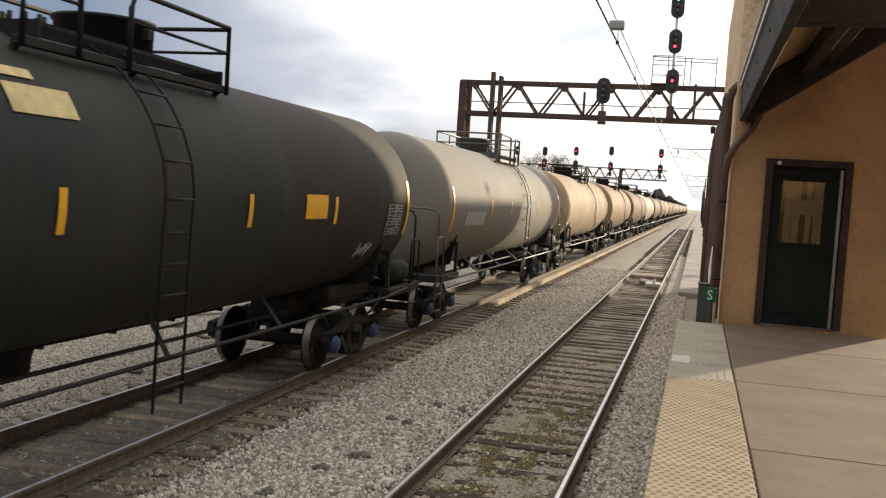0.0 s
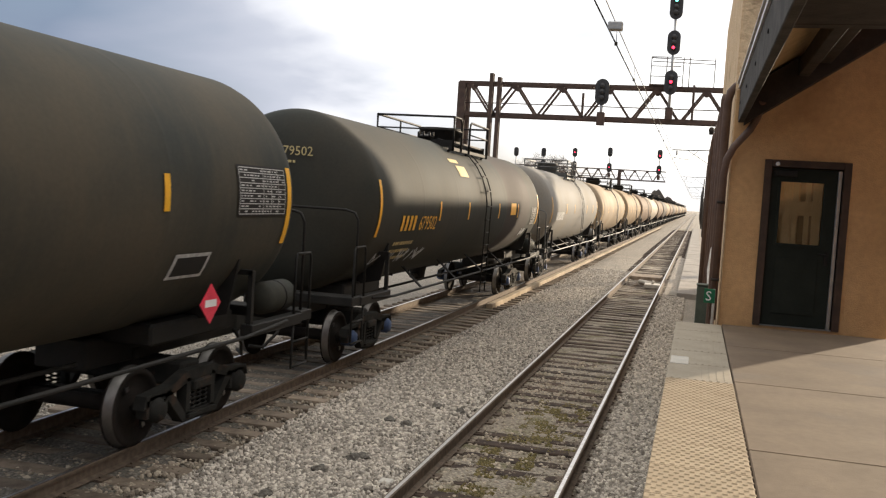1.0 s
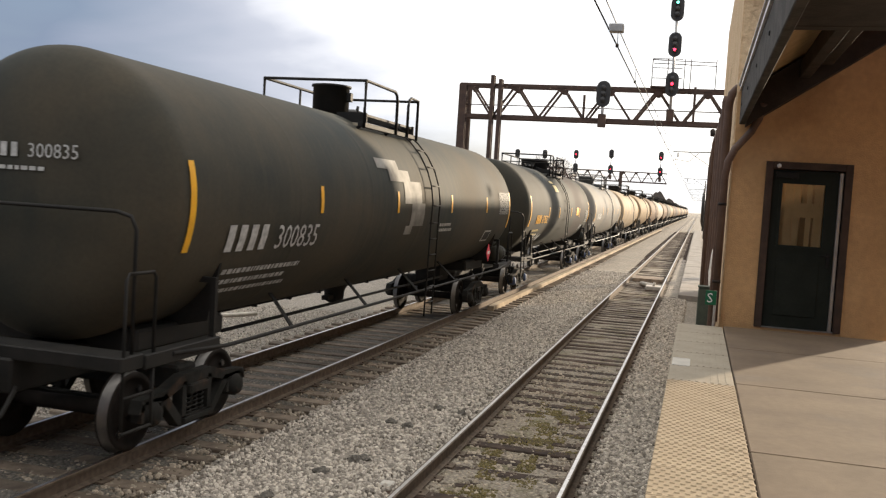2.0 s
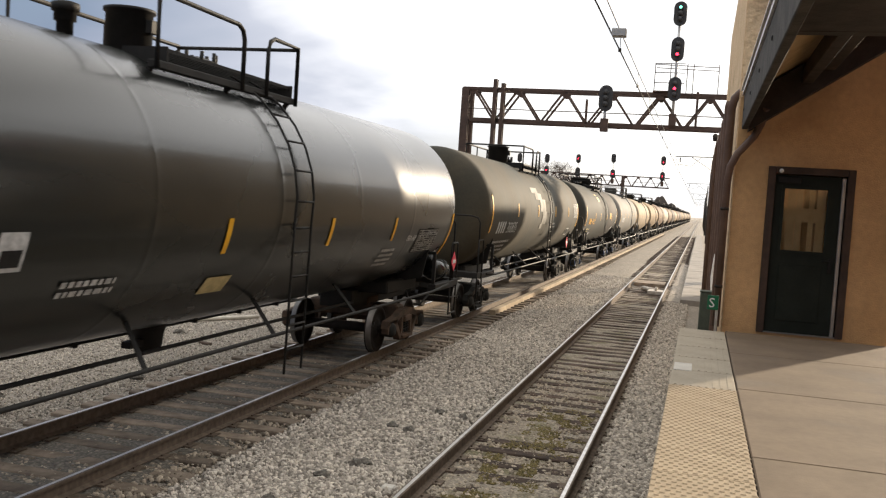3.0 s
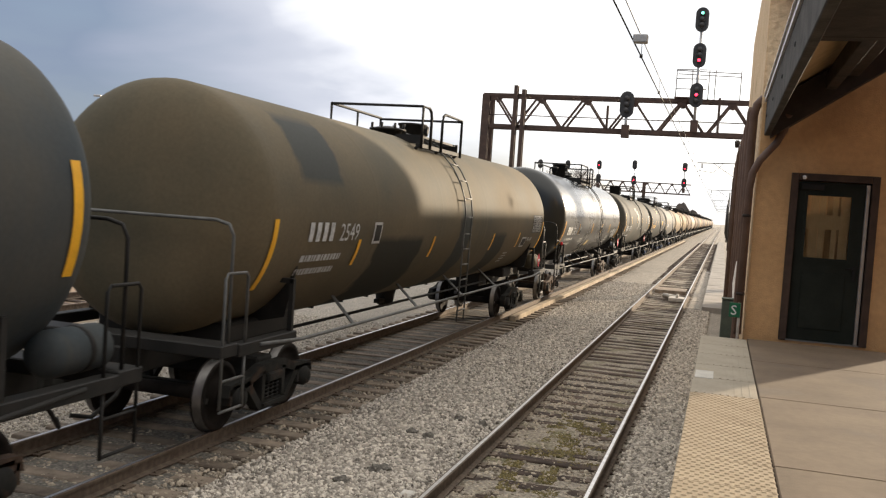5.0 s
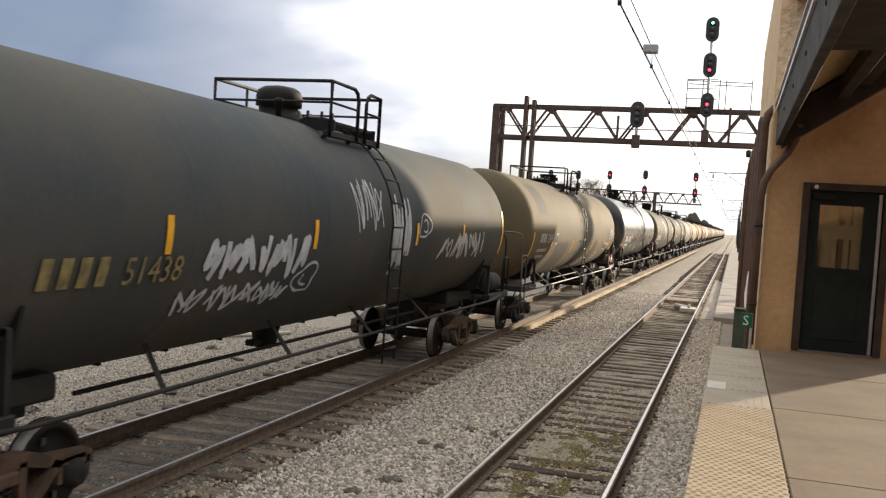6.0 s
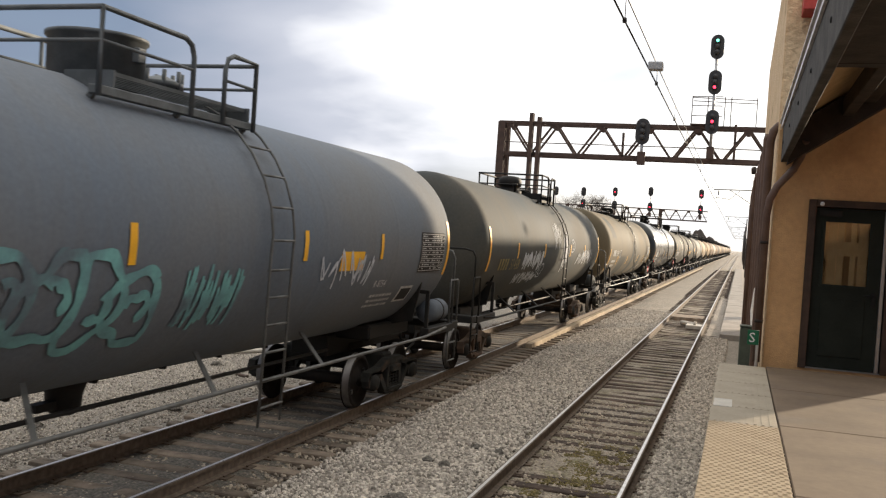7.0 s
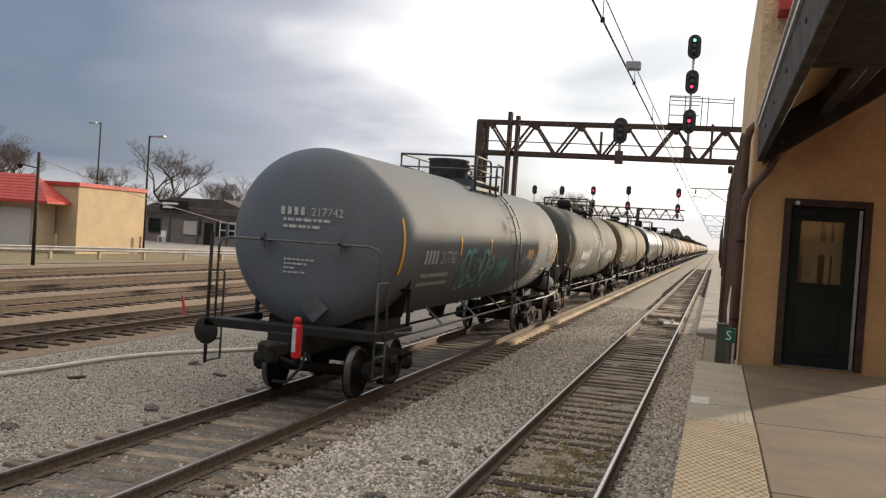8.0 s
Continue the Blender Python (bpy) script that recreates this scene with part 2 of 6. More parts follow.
M["iron"] = mat("grimy cast iron", (0.032, 0.031, 0.028), (0.019, 0.019, 0.017), 0.85, 0.0, 5, 0.003, 40, spot=(0.075, 0.045, 0.03), spots=0.58, gloss=0.15)
M["rust_iron"] = mat("rusty cast iron", (0.12, 0.075, 0.05), (0.055, 0.04, 0.03), 0.85, 0.1, 5, 0.003, 40)
M["black"] = mat("black fittings", (0.016, 0.016, 0.015), (0.026, 0.024, 0.022), 0.6, 0, 4, gloss=0.15)
M["grey_pipe"] = mat("grey handrail", (0.13, 0.13, 0.125), (0.085, 0.085, 0.08), 0.5, 0.2, 6)
M["deck_grey"] = mat("grey green fittings", (0.115, 0.125, 0.130), (0.07, 0.078, 0.08), 0.6, 0, 4)
M["wheel"] = mat("rusty wheel plate", (0.024, 0.019, 0.016), (0.015, 0.013, 0.011), 0.85, 0.0, 6, gloss=0.15)
M["tread"] = mat("worn wheel tread", (0.22, 0.21, 0.20), (0.14, 0.135, 0.13), 0.5, 1.0, 6)
M["gantry"] = mat("rusty gantry steel", (0.095, 0.062, 0.05), (0.06, 0.043, 0.037), 0.8, 0.1, 3)
M["signal"] = mat("black signal case", (0.035, 0.035, 0.038), (0.05, 0.05, 0.05), 0.5, 0, 3)
M["alu"] = mat("galvanised steel", (0.45, 0.45, 0.45), (0.36, 0.36, 0.36), 0.5, 0.6, 6)
M["wire"] = mat("dark wire", (0.05, 0.045, 0.04), (0.035, 0.03, 0.03), 0.5, 0.5, 8)
M["red_lamp"] = glow_mat("red signal light", (1.0, 0.02, 0.05), 6)
M["green_lamp"] = glow_mat("green signal light", (0.15, 0.9, 0.6), 3)
M["red_roof"] = mat("red roof sheet", (0.50, 0.065, 0.05), (0.40, 0.05, 0.04), 0.55, 0, 2)
M["yellow_wall"] = mat("yellow rendered wall", (0.55, 0.42, 0.265), (0.47, 0.36, 0.23), 0.9, 0, 0.8, 0.004, 8)
M["grey_wall"] = mat("grey shop wall", (0.27, 0.235, 0.215), (0.20, 0.175, 0.16), 0.9, 0, 0.8)
M["dark_roof"] = mat("dark felt roof", (0.115, 0.098, 0.088), (0.08, 0.068, 0.062), 0.9, 0, 1)
M["bark"] = mat("grey brown bark", (0.13, 0.105, 0.09), (0.085, 0.07, 0.06), 0.95, 0, 3)
M["timber"] = mat("pale tan mottle", (0.46, 0.37, 0.26), (0.34, 0.27, 0.19), 0.9, 0, 2, 0.006, 14)
M["guard"] = mat("guard rail steel", (0.50, 0.47, 0.43), (0.38, 0.35, 0.32), 0.5, 0.5, 2)
M["grass"] = gravel_mat("dry grass verge", (0.17, 0.145, 0.075), (0.36, 0.285, 0.16), (0.27, 0.21, 0.115), 9)
M["asphalt"] = gravel_mat("grey asphalt", (0.10, 0.10, 0.10), (0.16, 0.155, 0.15), (0.13, 0.125, 0.12), 60, 0.003)
M["hose"] = mat("pale hose", (0.62, 0.58, 0.50), (0.5, 0.46, 0.4), 0.7)
M["rust_ground"] = gravel_mat("rusty yard ballast", (0.22, 0.15, 0.10), (0.42, 0.31, 0.21), (0.32, 0.22, 0.14), 24)
M["far_wood"] = mat("far bare wood", (0.12, 0.10, 0.085), (0.085, 0.075, 0.07), 1.0, 0, 0.5)

glass = bpy.data.materials.new("window glass")
glass.use_nodes = True
gb = glass.node_tree.nodes["Principled BSDF"]
gb.inputs["Transmission Weight"].default_value, gb.inputs["Roughness"].default_value, gb.inputs["IOR"].default_value = 1.0, 0.03, 1.45
M["glass"] = glass


def tank_mat(name, base, dirt, rough, amount, coat=0.0, band=None, spec=0.32):
    """Tank paint: streaky road dirt along the barrel, rain runs down it, spilled product in dark patches where band lists them (y0, y1, z0, z1, colour)."""
    m = bpy.data.materials.new(name)
    m.use_nodes = True
    nt = m.node_tree
    b = nt.nodes["Principled BSDF"]
    N, L = nt.nodes.new, nt.links.new
    co = N("ShaderNodeTexCoord")

    def noise_at(scale, vec, detail=6, lo=0.35, hi=0.65):
        mp = N("ShaderNodeMapping"); mp.inputs["Scale"].default_value = vec
        L(co.outputs["Object"], mp.inputs[0])
        n = N("ShaderNodeTexNoise"); n.inputs["Scale"].default_value, n.inputs["Detail"].default_value = scale, detail
        L(mp.outputs[0], n.inputs["Vector"])
        r = N("ShaderNodeMapRange"); r.inputs[1].default_value, r.inputs[2].default_value = lo, hi
        L(n.outputs[0], r.inputs[0])
        return r.outputs[0]

    def mixed(fac, a, bcol):
        x = N("ShaderNodeMix"); x.data_type = "RGBA"
        L(fac, x.inputs[0])
        if isinstance(a, tuple):
            x.inputs[6].default_value = (*a, 1)
        else:
            L(a, x.inputs[6])
        x.inputs[7].default_value = (*bcol, 1)
        return x.outputs[2]

    def scaled(fac, k):
        q = N("ShaderNodeMath"); q.operation = "MULTIPLY"; q.inputs[1].default_value = k
        L(fac, q.inputs[0])
        return q.outputs[0]

    cloud = noise_at(0.45, (1, 0.7, 1))
    runs = noise_at(2.2, (1.0, 2.6, 0.25), 5, 0.45, 0.75)
    grain = noise_at(22, (1, 1, 1), 4, 0.2, 0.8)
    col = mixed(scaled(cloud, amount), base, dirt)
    col = mixed(scaled(runs, amount * 0.55), col, tuple(v * 0.72 for v in dirt))
    if band:
        sp = N("ShaderNodeSeparateXYZ"); L(co.outputs["Object"], sp.inputs[0])
        wob = noise_at(3.0, (1, 1, 1), 3, 0.0, 1.0)
        def edge(socket, v, rising, soft):
            q = N("ShaderNodeMath"); q.operation = "MULTIPLY_ADD"; q.inputs[1].default_value = soft
            L(wob, q.inputs[0]); L(socket, q.inputs[2])
            r = N("ShaderNodeMapRange"); r.inputs[1].default_value, r.inputs[2].default_value = v - 0.06, v + 0.06
            if not rising:
                r.inputs[3].default_value, r.inputs[4].default_value = 1, 0
            L(q.outputs[0], r.inputs[0])
            return r.outputs[0]
        for y0, y1, z0, z1, bc in band:
            f = edge(sp.outputs[1], y0, True, 0.5)
            for other in (edge(sp.outputs[1], y1, False, 0.5), edge(sp.outputs[2], z0, True, 0.08), edge(sp.outputs[2], z1, False, 0.08)):
                q = N("ShaderNodeMath"); q.operation = "MULTIPLY"; L(f, q.inputs[0]); L(other, q.inputs[1]); f = q.outputs[0]
            col = mixed(scaled(f, 0.92), col, bc)
    g = N("ShaderNodeMapRange"); g.inputs[3].default_value, g.inputs[4].default_value = 0.88, 1.12
    L(grain, g.inputs[0])
    s = N("ShaderNodeVectorMath"); s.operation = "SCALE"
    L(col, s.inputs[0]); L(g.outputs[0], s.inputs["Scale"])
    L(s.outputs[0], b.inputs["Base Color"])
    rr = N("ShaderNodeMapRange"); rr.inputs[3].default_value, rr.inputs[4].default_value = rough, min(1, rough + 0.07)
    L(cloud, rr.inputs[0]); L(rr.outputs[0], b.inputs["Roughness"])
    b.inputs["Coat Weight"].default_value, b.inputs["Coat Roughness"].default_value = coat, 0.1
    b.inputs["Specular IOR Level"].default_value = spec
    return m


# ---- mesh building ----
class Shape:
    """Collects boxes, tubes and lathed forms into one mesh."""

    def __init__(self):
        self.v, self.f, self.m, self.s = [], [], [], []

    def add(self, verts, faces, mi=0, smooth=False):
        k = len(self.v)
        self.v += [tuple(p) for p in verts]
        for f in faces:
            self.f.append(tuple(i + k for i in f))
            self.m.append(mi)
            self.s.append(smooth)
        return self

    def box(self, x0, x1, y0, y1, z0, z1, mi=0, bev=0.0, at=None):
        """A box, its edges chamfered by bev."""
        if bev <= 0:
            vs = [Vector((x, y, z)) for x in (x0, x1) for y in (y0, y1) for z in (z0, z1)]
            fs = [(0, 1, 3, 2), (4, 6, 7, 5), (0, 4, 5, 1), (2, 3, 7, 6), (0, 2, 6, 4), (1, 5, 7, 3)]
        else:
            bm = bmesh.new()
            bmesh.ops.create_cube(bm, size=1)
            for v in bm.verts:
                v.co = Vector(((x0 + x1) / 2 + v.co.x * (x1 - x0), (y0 + y1) / 2 + v.co.y * (y1 - y0), (z0 + z1) / 2 + v.co.z * (z1 - z0)))
            bmesh.ops.bevel(bm, geom=bm.edges[:], offset=bev, segments=1, affect="EDGES")
            bm.verts.index_update()
            vs = [v.co.copy() for v in bm.verts]
            fs = [tuple(v.index for v in f.verts) for f in bm.faces]
            bm.free()
        if at is not None:
            vs = [at @ Vector(v) for v in vs]
        return self.add(vs, fs, mi)

    def beam(self, a, b, w, h, mi=0, up=(0, 0, 1)):
        """A bar of section w x h from a to b."""
        a, b = Vector(a), Vector(b)
        d = (b - a).normalized()
        s = d.cross(Vector(up))
        s = (s if s.length > 1e-4 else d.cross(Vector((1, 0, 0)))).normalized()
        u = s.cross(d).normalized()
        vs = [p + s * (i * w / 2) + u * (j * h / 2) for p in (a, b) for i, j in ((-1, -1), (1, -1), (1, 1), (-1, 1))]
        return self.add(vs, [(3, 2, 1, 0), (4, 5, 6, 7), (0, 1, 5, 4), (1, 2, 6, 5), (2, 3, 7, 6), (3, 0, 4, 7)], mi)

    def tube(self, pts, r, n=8, mi=0, r1=None):
        """A round bar along pts, tapering to r1."""
        pts = [Vector(p) for p in pts]
        rings = []
        ref = Vector((0.13, 0.21, 0.97))
        for i, p in enumerate(pts):
            d = (pts[min(i + 1, len(pts) - 1)] - pts[max(i - 1, 0)]).normalized()
            s = d.cross(ref)
            s = (s if s.length > 0.05 else d.cross(Vector((1, 0, 0)))).normalized()
            u = s.cross(d)
            rad = r if r1 is None else r + (r1 - r) * i / max(1, len(pts) - 1)
            rings.append([p + (s * math.cos(2 * math.pi * k / n) + u * math.sin(2 * math.pi * k / n)) * rad for k in range(n)])
        vs = [v for ring in rings for v in ring]
        fs = []
        for i in range(len(pts) - 1):
            for k in range(n):
                a, b = i * n + k, i * n + (k + 1) % n
                fs.append((a, a + n, b + n, b))
        self.add(vs, fs, mi, True)
        k = len(self.v) - len(vs)
        self.f += [tuple(k + i for i in range(n)), tuple(k + len(vs) - 1 - i for i in range(n))]
        self.m += [mi, mi]
        self.s += [False, False]
        return self

    def lathe(self, prof, axis="z", n=24, at=(0, 0, 0), mi=0, smooth=True):
        """A profile of (along, radius) turned about an axis through at."""
        vs, fs = [], []
        for a, r in prof:
            for k in range(n):
                c, s = r * math.cos(2 * math.pi * k / n), r * math.sin(2 * math.pi * k / n)
                p = {"x": (a, c, s), "y": (s, a, c), "z": (c, s, a)}[axis]
                vs.append((p[0] + at[0], p[1] + at[1], p[2] + at[2]))
        for i in range(len(prof) - 1):
            for k in range(n):
                a, b = i * n + k, i * n + (k + 1) % n
                fs.append((a, b, b + n, a + n))
        fs.append(tuple(range(n))[::-1])
        fs.append(tuple((len(prof) - 1) * n + k for k in range(n)))
        return self.add(vs, fs, mi, smooth)

    def plate(self, outline, axis, a0, a1, mi=0):
        """A flat outline extruded along an axis."""
        n = len(outline)
        put = {"x": lambda p, a: (a, p[0], p[1]), "y": lambda p, a: (p[0], a, p[1]), "z": lambda p, a: (p[0], p[1], a)}[axis]
        vs = [put(p, a0) for p in outline] + [put(p, a1) for p in outline]
        fs = [tuple(range(n))[::-1], tuple(range(n, 2 * n))] + [(i, (i + 1) % n, n + (i + 1) % n, n + i) for i in range(n)]
        return self.add(vs, fs, mi)

    def mesh(self, name, mats, fix=True):
        me = bpy.data.meshes.new(name)
        me.from_pydata(self.v, [], self.f)
        for mt in mats if isinstance(mats, (list, tuple)) else [mats]:
            me.materials.append(M[mt] if isinstance(mt, str) else mt)
        me.polygons.foreach_set("material_index", self.m)
        me.polygons.foreach_set("use_smooth", self.s)
        if fix:
            bm = bmesh.new(); bm.from_mesh(me)
            bmesh.ops.recalc_face_normals(bm, faces=bm.faces[:])
            bm.to_mesh(me); bm.free()
        me.update()
        return me


def thing(name, label, category, at=None, group="", kind=""):
    ob = new(name)
    ob.empty_display_size = 0.3
    if at is not None:
        ob.matrix_basis = at
    return tagged(ob, label, category, group, kind)


def part(name, shape, mats, parent, label="", at=None, fix=True):
    me = shape.mesh(name, mats, fix) if isinstance(shape, Shape) else shape
    ob = new(name, me)
    ob.parent = parent
    if at is not None:
        ob.matrix_basis = at
    if label:
        ob["label"] = label
    return ob


def solo(name, shape, mats, label, category, at=None, group="", kind="", fix=True):
    ob = new(name, shape.mesh(name, mats, fix) if isinstance(shape, Shape) else shape)
    if at is not None:
        ob.matrix_basis = at
    return tagged(ob, label, category, group, kind)


def text_verts(body, size, spacing=1.0):
    """The built-in font's flat outline of a text: points (u, v) and faces, starting at the left, on the baseline."""
    cu = bpy.data.curves.new("text", "FONT")
    cu.body, cu.size, cu.resolution_u = body, size, 2
    cu.space_character = spacing
    tmp = bpy.data.objects.new("text", cu)
    me = bpy.data.meshes.new_from_object(tmp)
    vs = [(v.co.x, v.co.y) for v in me.vertices]
    fs = [tuple(p.vertices) for p in me.polygons]
    bpy.data.meshes.remove(me)
    bpy.data.objects.remove(tmp)
    bpy.data.curves.remove(cu)
    return vs, fs


# ---- ground ----
BED = -0.205        # ballast level, below the rail heads at 0
NEAR_X, MAIN_X = -1.873, -6.403
EDGE_X = -0.15


def ground():
    s = Shape()
    s.add([(-900, -300, BED - 0.02), (900, -300, BED - 0.02), (900, 2500, BED - 0.02), (-900, 2500, BED - 0.02)], [(0, 1, 2, 3)])
    solo("ground", s, "ground", "grey crushed stone yard ground between the tracks", "ground", kind="structure", fix=False)


ground()


def bed(name, x0, x1, y0, y1, z, mt, label):
    """A low, slightly uneven ballast strip."""
    rng = np.random.default_rng(int(abs(x0) * 100))
    nx, ny = 8, int((y1 - y0) / 0.5)
    s = Shape()
    vs = [(x0 + (x1 - x0) * i / nx, y0 + (y1 - y0) * j / ny, z + (rng.random() * 0.025 if 0 < i < nx else -0.06)) for j in range(ny + 1) for i in range(nx + 1)]
    fs = [(j * (nx + 1) + i, j * (nx + 1) + i + 1, (j + 1) * (nx + 1) + i + 1, (j + 1) * (nx + 1) + i) for j in range(ny) for i in range(nx)]
    s.add(vs, fs, 0, True)
    return solo(name, s, mt, label, "ballast", kind="structure", fix=False)


bed("track_bed_1", NEAR_X - 1.45, NEAR_X + 1.45, -6, 150, BED + 0.004, "moss", "brown ballast bed with moss between the rails")
bed("track_bed_2", MAIN_X - 1.35, MAIN_X + 1.35, -6, 150, BED + 0.008, "oily", "dark oily ballast bed of the freight track")


bed("ballast_shoulder_1", NEAR_X + 0.82, EDGE_X, -6, 60, -0.178, "ground", "grey crushed stone shoulder against the platform")
bed("ballast_shoulder_2", -4.92, NEAR_X - 0.98, -6, 60, -0.178, "ground", "grey crushed stone between the two tracks")


def stones(name, boxes, count, size, mt, seed, label):
    """Loose crushed stone strewn over boxes (x0, x1, y0, y1, z)."""
    rng = np.random.default_rng(seed)
    t = (1 + 5 ** 0.5) / 2
    base = np.array([(-1, t, 0), (1, t, 0), (-1, -t, 0), (1, -t, 0), (0, -1, t), (0, 1, t), (0, -1, -t), (0, 1, -t), (t, 0, -1), (t, 0, 1), (-t, 0, -1), (-t, 0, 1)]) / 1.9
    tri = [(0, 11, 5), (0, 5, 1), (0, 1, 7), (0, 7, 10), (0, 10, 11), (1, 5, 9), (5, 11, 4), (11, 10, 2), (10, 7, 6), (7, 1, 8), (3, 9, 4), (3, 4, 2), (3, 2, 6), (3, 6, 8), (3, 8, 9), (4, 9, 5), (2, 4, 11), (6, 2, 10), (8, 6, 7), (9, 8, 1)]
    tri = np.array(tri)
    area = np.array([(b[1] - b[0]) * (b[3] - b[2]) for b in boxes])
    allv, allf, k = [], [], 0
    for b, n in zip(boxes, (count * area / area.sum()).astype(int)):
        # denser toward the low y end, where they are passed nearest
        u = rng.random(n) ** 1.7
        px, py = b[0] + (b[1] - b[0]) * rng.random(n), b[2] + (b[3] - b[2]) * u
        sc = size * (0.55 + 0.9 * rng.random((n, 1, 1))) * (0.7 + 0.6 * rng.random((n, 1, 3)))
        v = base[None] * (0.75 + 0.5 * rng.random((n, 12, 1))) * sc
        a = rng.random(n) * 6.283
        c, s = np.cos(a)[:, None], np.sin(a)[:, None]
        x, y = v[..., 0] * c - v[..., 1] * s, v[..., 0] * s + v[..., 1] * c
        v = np.stack([x + px[:, None], y + py[:, None], v[..., 2] + b[4] + size * 0.25 * rng.random((n, 1))], -1)
        allv.append(v.reshape(-1, 3))
        allf.append((tri[None] + (np.arange(n) * 12 + k)[:, None, None]).reshape(-1, 3))
        k += n * 12
    me = bpy.data.meshes.new(name)
    me.from_pydata(np.concatenate(allv).tolist(), [], np.concatenate(allf).tolist())
    me.materials.append(M[mt])
    me.update()
    tagged(new(name, me), label, "ballast", kind="stuff")


stones("ballast_stones", [(-4.88, -2.72, 4.0, 44, -0.170), (-1.0, -0.2, 4.5, 33, -0.170)], 66000, 0.0215, "stones", 5, "loose grey crushed stone between the tracks")
stones("track_stones", [(NEAR_X - 0.68, NEAR_X + 0.68, 4.0, 18, BED + 0.008), (-5.55, -4.9, 5, 20, BED + 0.004), (MAIN_X - 0.66, MAIN_X + 0.66, 5, 16, BED - 0.006)], 12000, 0.023, "brown_stones", 6, "brown crushed stone between the ties")
moss_rng = random.Random(77)
moss_spots = []
for i in range(120):
    mx, my = NEAR_X + max(-0.62, min(0.55, moss_rng.gauss(0.02, 0.30))), 5.5 + 8.5 * moss_rng.random() ** 1.4
    moss_spots.append((mx, mx + moss_rng.uniform(0.08, 0.3), my, my + moss_rng.uniform(0.08, 0.35), -0.183))
stones("moss_tufts", moss_spots, 9000, 0.012, "moss_tuft", 9, "yellow-green moss grown over ties and ballast")
stones("yard_stones", [(-13.0, -7.9, 7, 22, BED - 0.012)], 26000, 0.013, "stones", 8, "fine grey gravel on trodden yard dirt")


# ---- tracks ----
def rail_shape(y0, y1):
    prof = [(-0.07, -0.17), (0.07, -0.17), (0.07, -0.158), (0.012, -0.14), (0.012, -0.045), (0.037, -0.034), (0.037, -0.006), (0.03, -0.001), (0.019, 0), (-0.019, 0), (-0.03, -0.001), (-0.037, -0.006), (-0.037, -0.034), (-0.012, -0.045), (-0.012, -0.14), (-0.07, -0.158)]
    s = Shape()
    s.plate(prof, "y", y0, y1)
    for i, f in enumerate(s.f):
        if 2 <= i < 2 + len(prof) and i - 2 == 8:
            s.m[i] = 1
    return s


def tie_mesh(mt, seed, length):
    rng = random.Random(seed)
    s = Shape()
    x0, x1 = -length / 2 - rng.random() * 0.06, length / 2 + rng.random() * 0.06
    s.box(x0, x1, -0.115, 0.115, -0.17, 0.0, bev=0.012)
    s.v = [(x, y + rng.uniform(-0.008, 0.008), z + rng.uniform(-0.006, 0.004)) for x, y, z in s.v]
    # split along the grain
    s.box(x0 + 0.1, x0 + 0.75, 0.02, 0.028, -0.02, 0.003)
    return s.mesh("tie", mt)


def track(name, cx, y0, y1, top, tie_mt, label, tie_y0, ties, spacing=0.535, tie_z=-0.172, length=2.6, skew=0.012):
    t = thing(name, label, "railway track", pose(cx, 0, 0), kind="structure")
    for sx in (-0.7525, 0.7525):
        part("rail", rail_shape(y0, y1), ["rail_rust", top], t, at=pose(sx, 0, 0))
    kinds = [tie_mesh(tie_mt, k, length) for k in range(5)]
    rng = random.Random(int(abs(cx) * 31))
    y = tie_y0
    for i in range(ties):
        m = rng.choice(kinds)
        part("tie", m, None, t, at=pose(rng.uniform(-0.05, 0.05), y + rng.uniform(-0.03, 0.03), tie_z + rng.uniform(-0.012, 0.006), 0, 0, rng.uniform(-0.7, 0.7)))
        y += spacing
    if y < 140:
        s = Shape()
        while y < 140:
            s.box(-length / 2, length / 2, y - 0.115, y + 0.115, tie_z - 0.15, tie_z + rng.uniform(-0.01, 0.004))
            y += spacing
        part("far_ties", s, tie_mt, t)["kind"] = "stuff"
    return t


track("track_1", NEAR_X, -8, 1400, "rail_top", "tie_brown", "empty near track with polished rails on brown wooden ties", -5.96, 126, tie_z=-0.174)
track("track_2", MAIN_X, -8, 1400, "rail_top", "tie_grey", "freight track with dark oily wooden ties", -5.36, 126, tie_z=-0.170, length=2.85)
for cx, y0 in ((-15.1, 6), (-19.4, 8), (-24.0, 12), (-28.6, 16)):
    track("track_3", cx, -10, 600, "rail_dull", "tie", "rusty yard track on weathered ties", y0, 90, 0.6)


# spikes and plates on the near track's rails
def tie_plates():
    s = Shape()
    for i in range(34):
        y = 0.46 + i * 0.535
        for cx in (NEAR_X, MAIN_X):
            for sx in (-0.7525, 0.7525):
                s.box(cx + sx - 0.16, cx + sx + 0.16, y - 0.09, y + 0.09, -0.19, -0.164)
                for q in (-0.09, 0.09):
                    s.box(cx + sx + q - 0.012, cx + sx + q + 0.012, y - 0.03, y - 0.006, -0.17, -0.145)
    solo("tie_plates", s, "rail_rust", "rusty tie plates and spikes under the rails", "track hardware", kind="stuff")


tie_plates()

# pale raised strip beside the freight track, in lengths from y 25 on
edging = thing("trackside_strip", "pale raised strip in lengths beside the freight track", "edging", kind="structure")
for i in range(30):
    part("timber", Shape().box(-5.45, -5.27, 25 + i * 4.02, 29.005 + i * 4.02, -0.22, -0.06 + 0.004 * (i % 2), bev=0.01), "timber", edging)

